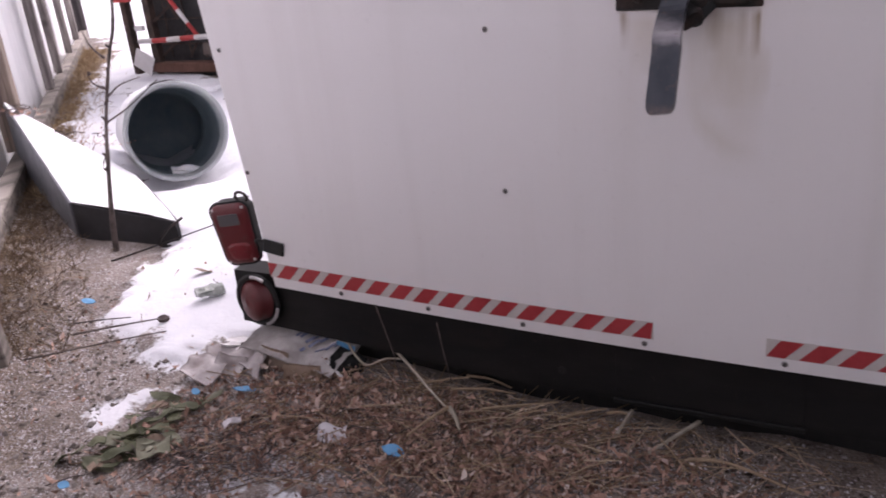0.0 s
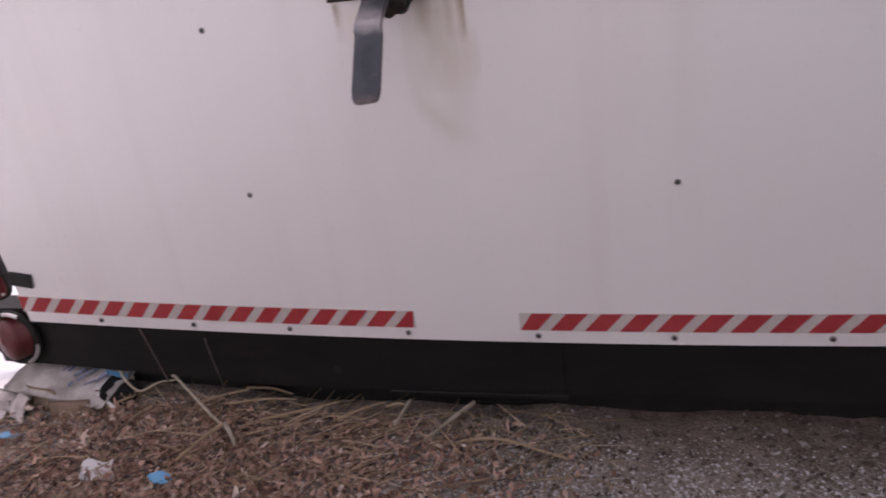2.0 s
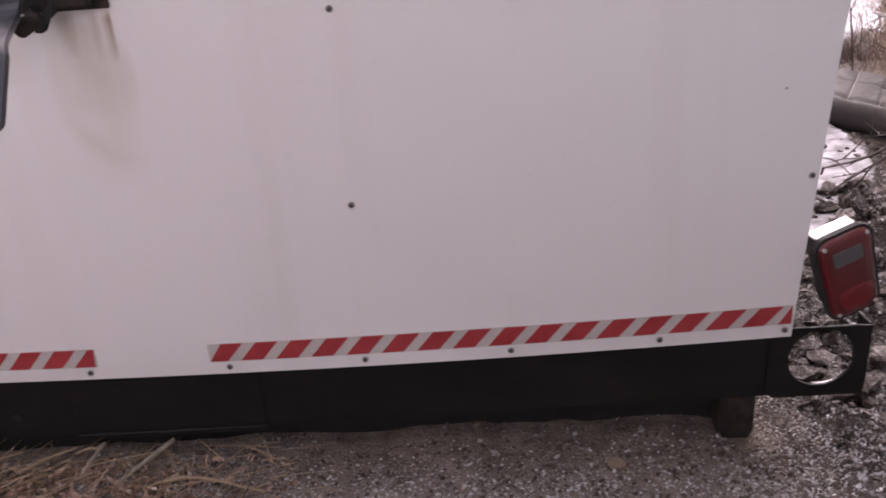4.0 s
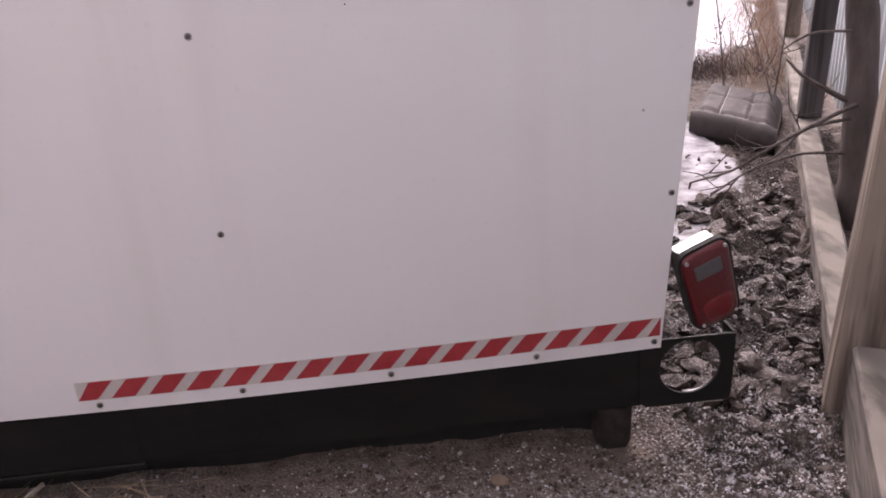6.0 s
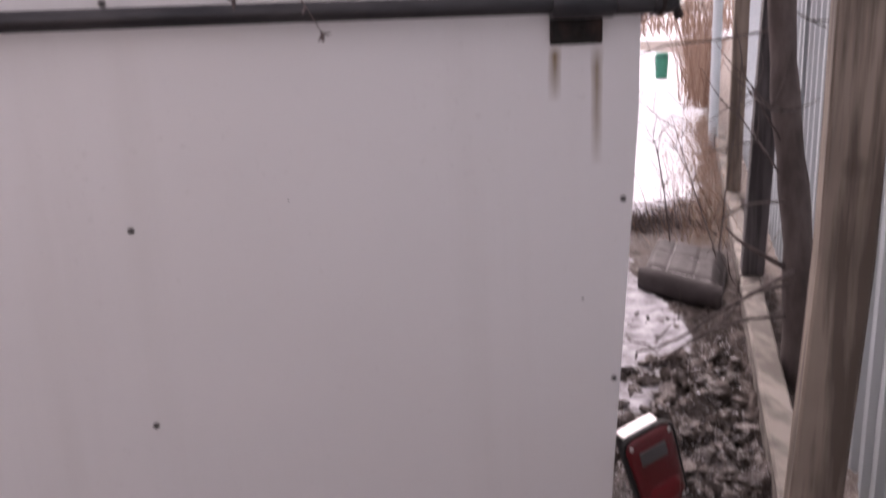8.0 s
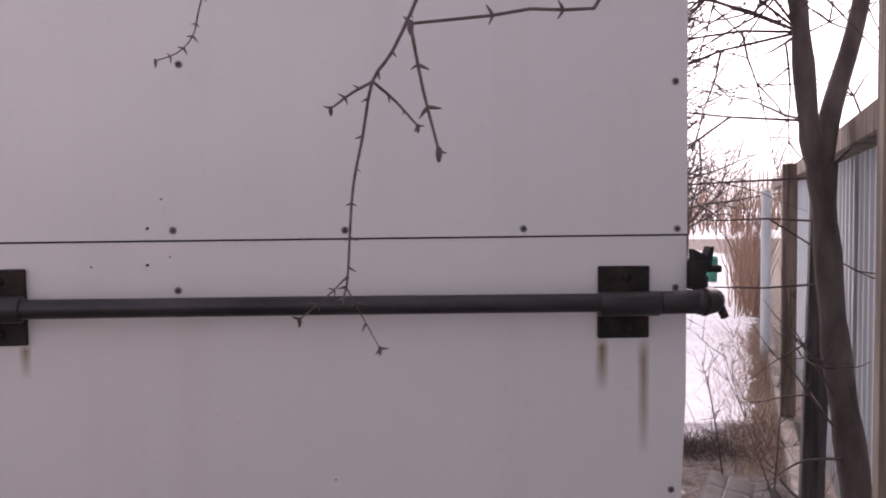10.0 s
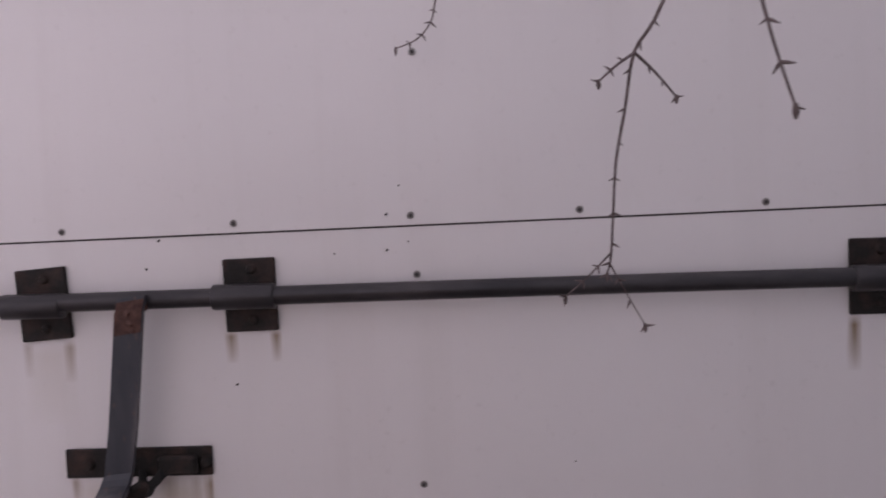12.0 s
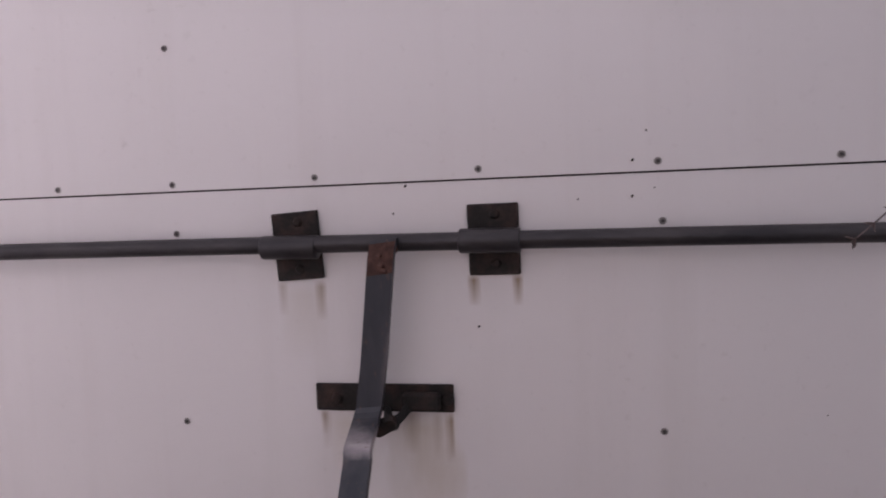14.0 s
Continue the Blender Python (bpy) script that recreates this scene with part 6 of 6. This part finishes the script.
def cushion():
    ob = thing("seat_cushion", (2.38, 2.25, 0), "dark grey-brown tufted vinyl seat cushion lying on frozen ground", "cushion")
    nl, nr, fl = Vector((2.09, 2.14, 0)), Vector((2.31, 1.74, 0)), Vector((2.43, 2.76, 0))
    ex, ey = nr - nl, fl - nl

    def top(s, t):
        edge = min(s, 1 - s, t, 1 - t)
        h = 0.092 * (1 - max(0, 1 - edge / 0.17) ** 2.2) * (1 - 0.1 * t)
        if t > 0.2:
            for tt in (0.25, 0.60):
                h -= 0.011 * math.exp(-((t - tt) / 0.016) ** 2)
            for ss in (0.34, 0.67):
                h -= 0.010 * math.exp(-((s - ss) / 0.014) ** 2)
            for ss in (0.17, 0.5, 0.84):
                h += 0.004 * math.exp(-((s - ss) / 0.12) ** 2)
        h += 0.006 * noise.noise(Vector((s * 7, t * 7, 0))) + 0.003 * noise.noise(Vector((s * 25, t * 25, 4)))
        return 0.045 + max(h, 0.0)

    def at(s, t):
        """A point of the cover, whose front is a thick rounded roll."""
        if t < 0.24:
            a = radians(-70 + 160 * t / 0.24)
            plump = 0.78 + 0.22 * min(1, min(s, 1 - s) / 0.09) + 0.05 * noise.noise(Vector((s * 9, t * 9, 2)))
            p = nl + ex * s + ey * (0.10 - 0.10 * plump * math.cos(a))
            return p.x, p.y, 0.066 + 0.068 * plump * math.sin(a)
        p = nl + ex * s + ey * (0.10 + (t - 0.24) * 0.90 / 0.76)
        return p.x, p.y, top(s, t) if t > 0.27 else top(s, t) - 0.008

    n, verts, faces = 50, [], []
    for i in range(n + 1):
        for j in range(n + 1):
            verts.append(at(i / n, j / n))
    for i in range(n):
        for j in range(n):
            a = i * (n + 1) + j
            faces.append((a, a + n + 1, a + n + 2, a + 1))
    k = len(verts)
    verts += [(v[0], v[1], -0.02) for v in verts[:k]]
    rim = [i * (n + 1) for i in range(n + 1)] + [n * (n + 1) + j for j in range(1, n + 1)] + [i * (n + 1) + n for i in range(n - 1, -1, -1)] + [j for j in range(n - 1, 0, -1)]
    for a, b in zip(rim, rim[1:] + rim[:1]):
        faces.append((a, b, b + k, a + k))
    body = part("cover", (verts, faces), M_VINYL, ob, "dark wrinkled vinyl cover", True)
    for line in ([(0.06, 0.26), (0.94, 0.26)], [(0.34, 0.25), (0.34, 0.94)], [(0.67, 0.25), (0.67, 0.94)], [(0.06, 0.60), (0.94, 0.60)]):
        (s0, t0), (s1, t1) = line
        pts = []
        for q in range(25):
            s, t = s0 + (s1 - s0) * q / 24, t0 + (t1 - t0) * q / 24
            x, y, z = at(s, t)
            pts.append((x, y, z + 0.001))
        part("piping", tube(([], []), pts, 0.0026, 5), M_PIPING, body, "worn pale piping")


cushion()

M_BIN = simple("green_plastic", (0.02, 0.22, 0.15), (0.04, 0.30, 0.20), 5, 0.5)
far_bin = thing("far_bin", (7.3, 14.4, 0), "small green plastic barrel standing far off on snow", "barrel")
part("body", cyl((7.3, 14.4, 0.0), (7.3, 14.4, 0.46), 0.11, 16, 0.13, bevel=0.02), M_BIN, far_bin)
part("lid", cyl((7.3, 14.4, 0.462), (7.3, 14.4, 0.51), 0.14, 16, 0.10), M_BIN, far_bin)


def brush(name, label, count, pick, height, rad, mat, seed, lean=0.25):
    r = np.random.RandomState(seed)
    out = ([], [])
    for _ in range(count):
        x, y = pick(r)
        h = r.uniform(*height)
        d = Vector((r.normal(0, lean), r.normal(0, lean), 1)).normalized()
        p = Vector((x, y, base_height(x, y) - 0.01))
        b = Vector((r.normal(0, 0.12), r.normal(0, 0.12), 0)) * h
        tube(out, [p, p + d * h * 0.5 + b * 0.3, p + d * h + b], [rad, rad * 0.8, rad * 0.3], 3)
    tagged(part(name, out, mat), label, name.replace("_", " "), kind="stuff")


brush("dry_weeds", "tan dry weeds tangled beside the fence", 1100, lambda r: (lambda y: (1.60 + 0.455 * y - abs(r.normal(0.05, 0.22)), y))(r.uniform(2.9, 7.5)), (0.06, 0.34), 0.0014, M_BRUSH, 21, 0.45)
brush("dark_twigs", "low dark twigs and dead grass behind the cushion", 500, lambda r: (r.normal(2.65, 0.16), r.normal(3.38, 0.12)), (0.04, 0.16), 0.003, M_TWIG, 27, 1.2)
brush("thin_stems", "thin bare stems standing behind the cushion", 12, lambda r: (r.uniform(2.55, 2.95), r.uniform(2.5, 3.3)), (0.3, 0.7), 0.002, M_STRAW, 29, 0.2)
stems = thing("bare_shrub", (2.5, 2.3, 0), "thin bare shrub stems standing over the cushion", "shrub")
sticks = ([], [])
for pts in ([(2.50, 2.10, 0.02), (2.505, 2.25, 0.20), (2.515, 2.42, 0.34), (2.52, 2.60, 0.52), (2.50, 2.75, 0.75)], [(2.56, 2.3, 0.0), (2.60, 2.34, 0.25), (2.63, 2.36, 0.5), (2.70, 2.4, 0.9)], [(2.42, 2.5, 0.0), (2.40, 2.55, 0.3), (2.36, 2.6, 0.62)]):
    q = curve_pts(pts, 4)
    tube(sticks, q, [0.0045 - 0.0002 * i for i in range(len(q))], 5)
    for i in range(3, len(q) - 1, 2):
        grow(sticks, q[i].copy(), Vector((rng.uniform(-1, 1), rng.uniform(-1, 1), rng.uniform(0.2, 1))).normalized(), rng.uniform(0.12, 0.3), 0.0022, 1, rng)
part("stem", sticks, M_TWIG, stems, "bare stems with side twigs")
brush("reeds", "reddish brown dry reeds behind the fence line", 420, lambda r: (lambda y: (1.62 + 0.455 * y - abs(r.normal(0, 0.16)), y))(r.uniform(9, 15)), (0.6, 1.4), 0.007, M_BRUSH, 22, 0.13)
brush("dry_grass", "flattened grass along the fence foot, shade put into its brown", 2600, lambda r: (lambda y: (-2.5 - 0.98 * y + r.normal(0.0, 0.16), y))(r.uniform(-0.2, 1.1)), (0.03, 0.11), 0.0017, M_GRASS_SHADE, 23, 1.6)
brush("tan_grass", "flattened tan grass between fence and snow", 4200, lambda r: (lambda y: (-2.50 - 0.98 * y + r.normal(0.0, 0.14), y))(r.uniform(1.0, 5.1)), (0.04, 0.14), 0.0024, M_TAN, 25, 1.6)
brush("far_thicket", "distant bare thicket on the horizon", 2600, lambda r: (lambda a, d: (d * math.sin(a), d * math.cos(a)))(r.uniform(-1.3, 1.0), r.uniform(45, 75)), (1.8, 4.5), 0.05, M_BRUSH, 24, 0.15)

rng2 = random.Random(5)
for bx, by, h in ((4.6, 9.6, 4.5), (6.2, 13.0, 5.0), (3.2, 14.5, 4.0)):
    ft = thing("tree", (bx, by, 0), "bare slender tree beyond the truck", "tree", "bare trees in the distance")
    o = ([], [])
    c = curve_pts([(bx, by, -0.05), (bx + 0.05, by, h * 0.3), (bx - 0.1, by + 0.1, h * 0.65), (bx, by, h)], 4)
    part("trunk", tube(([], []), c, [0.07 - 0.0048 * i for i in range(len(c))], 8), M_BARK, ft, "", True)
    for q in c[3:]:
        for _ in range(4):
            grow(o, q.copy(), Vector((rng2.uniform(-1, 1), rng2.uniform(-1, 1), rng2.uniform(0.2, 1))).normalized(), rng2.uniform(0.8, 1.7), 0.018, 2, rng2)
    part("crown", o, M_TWIG, ft, "bare twigs")
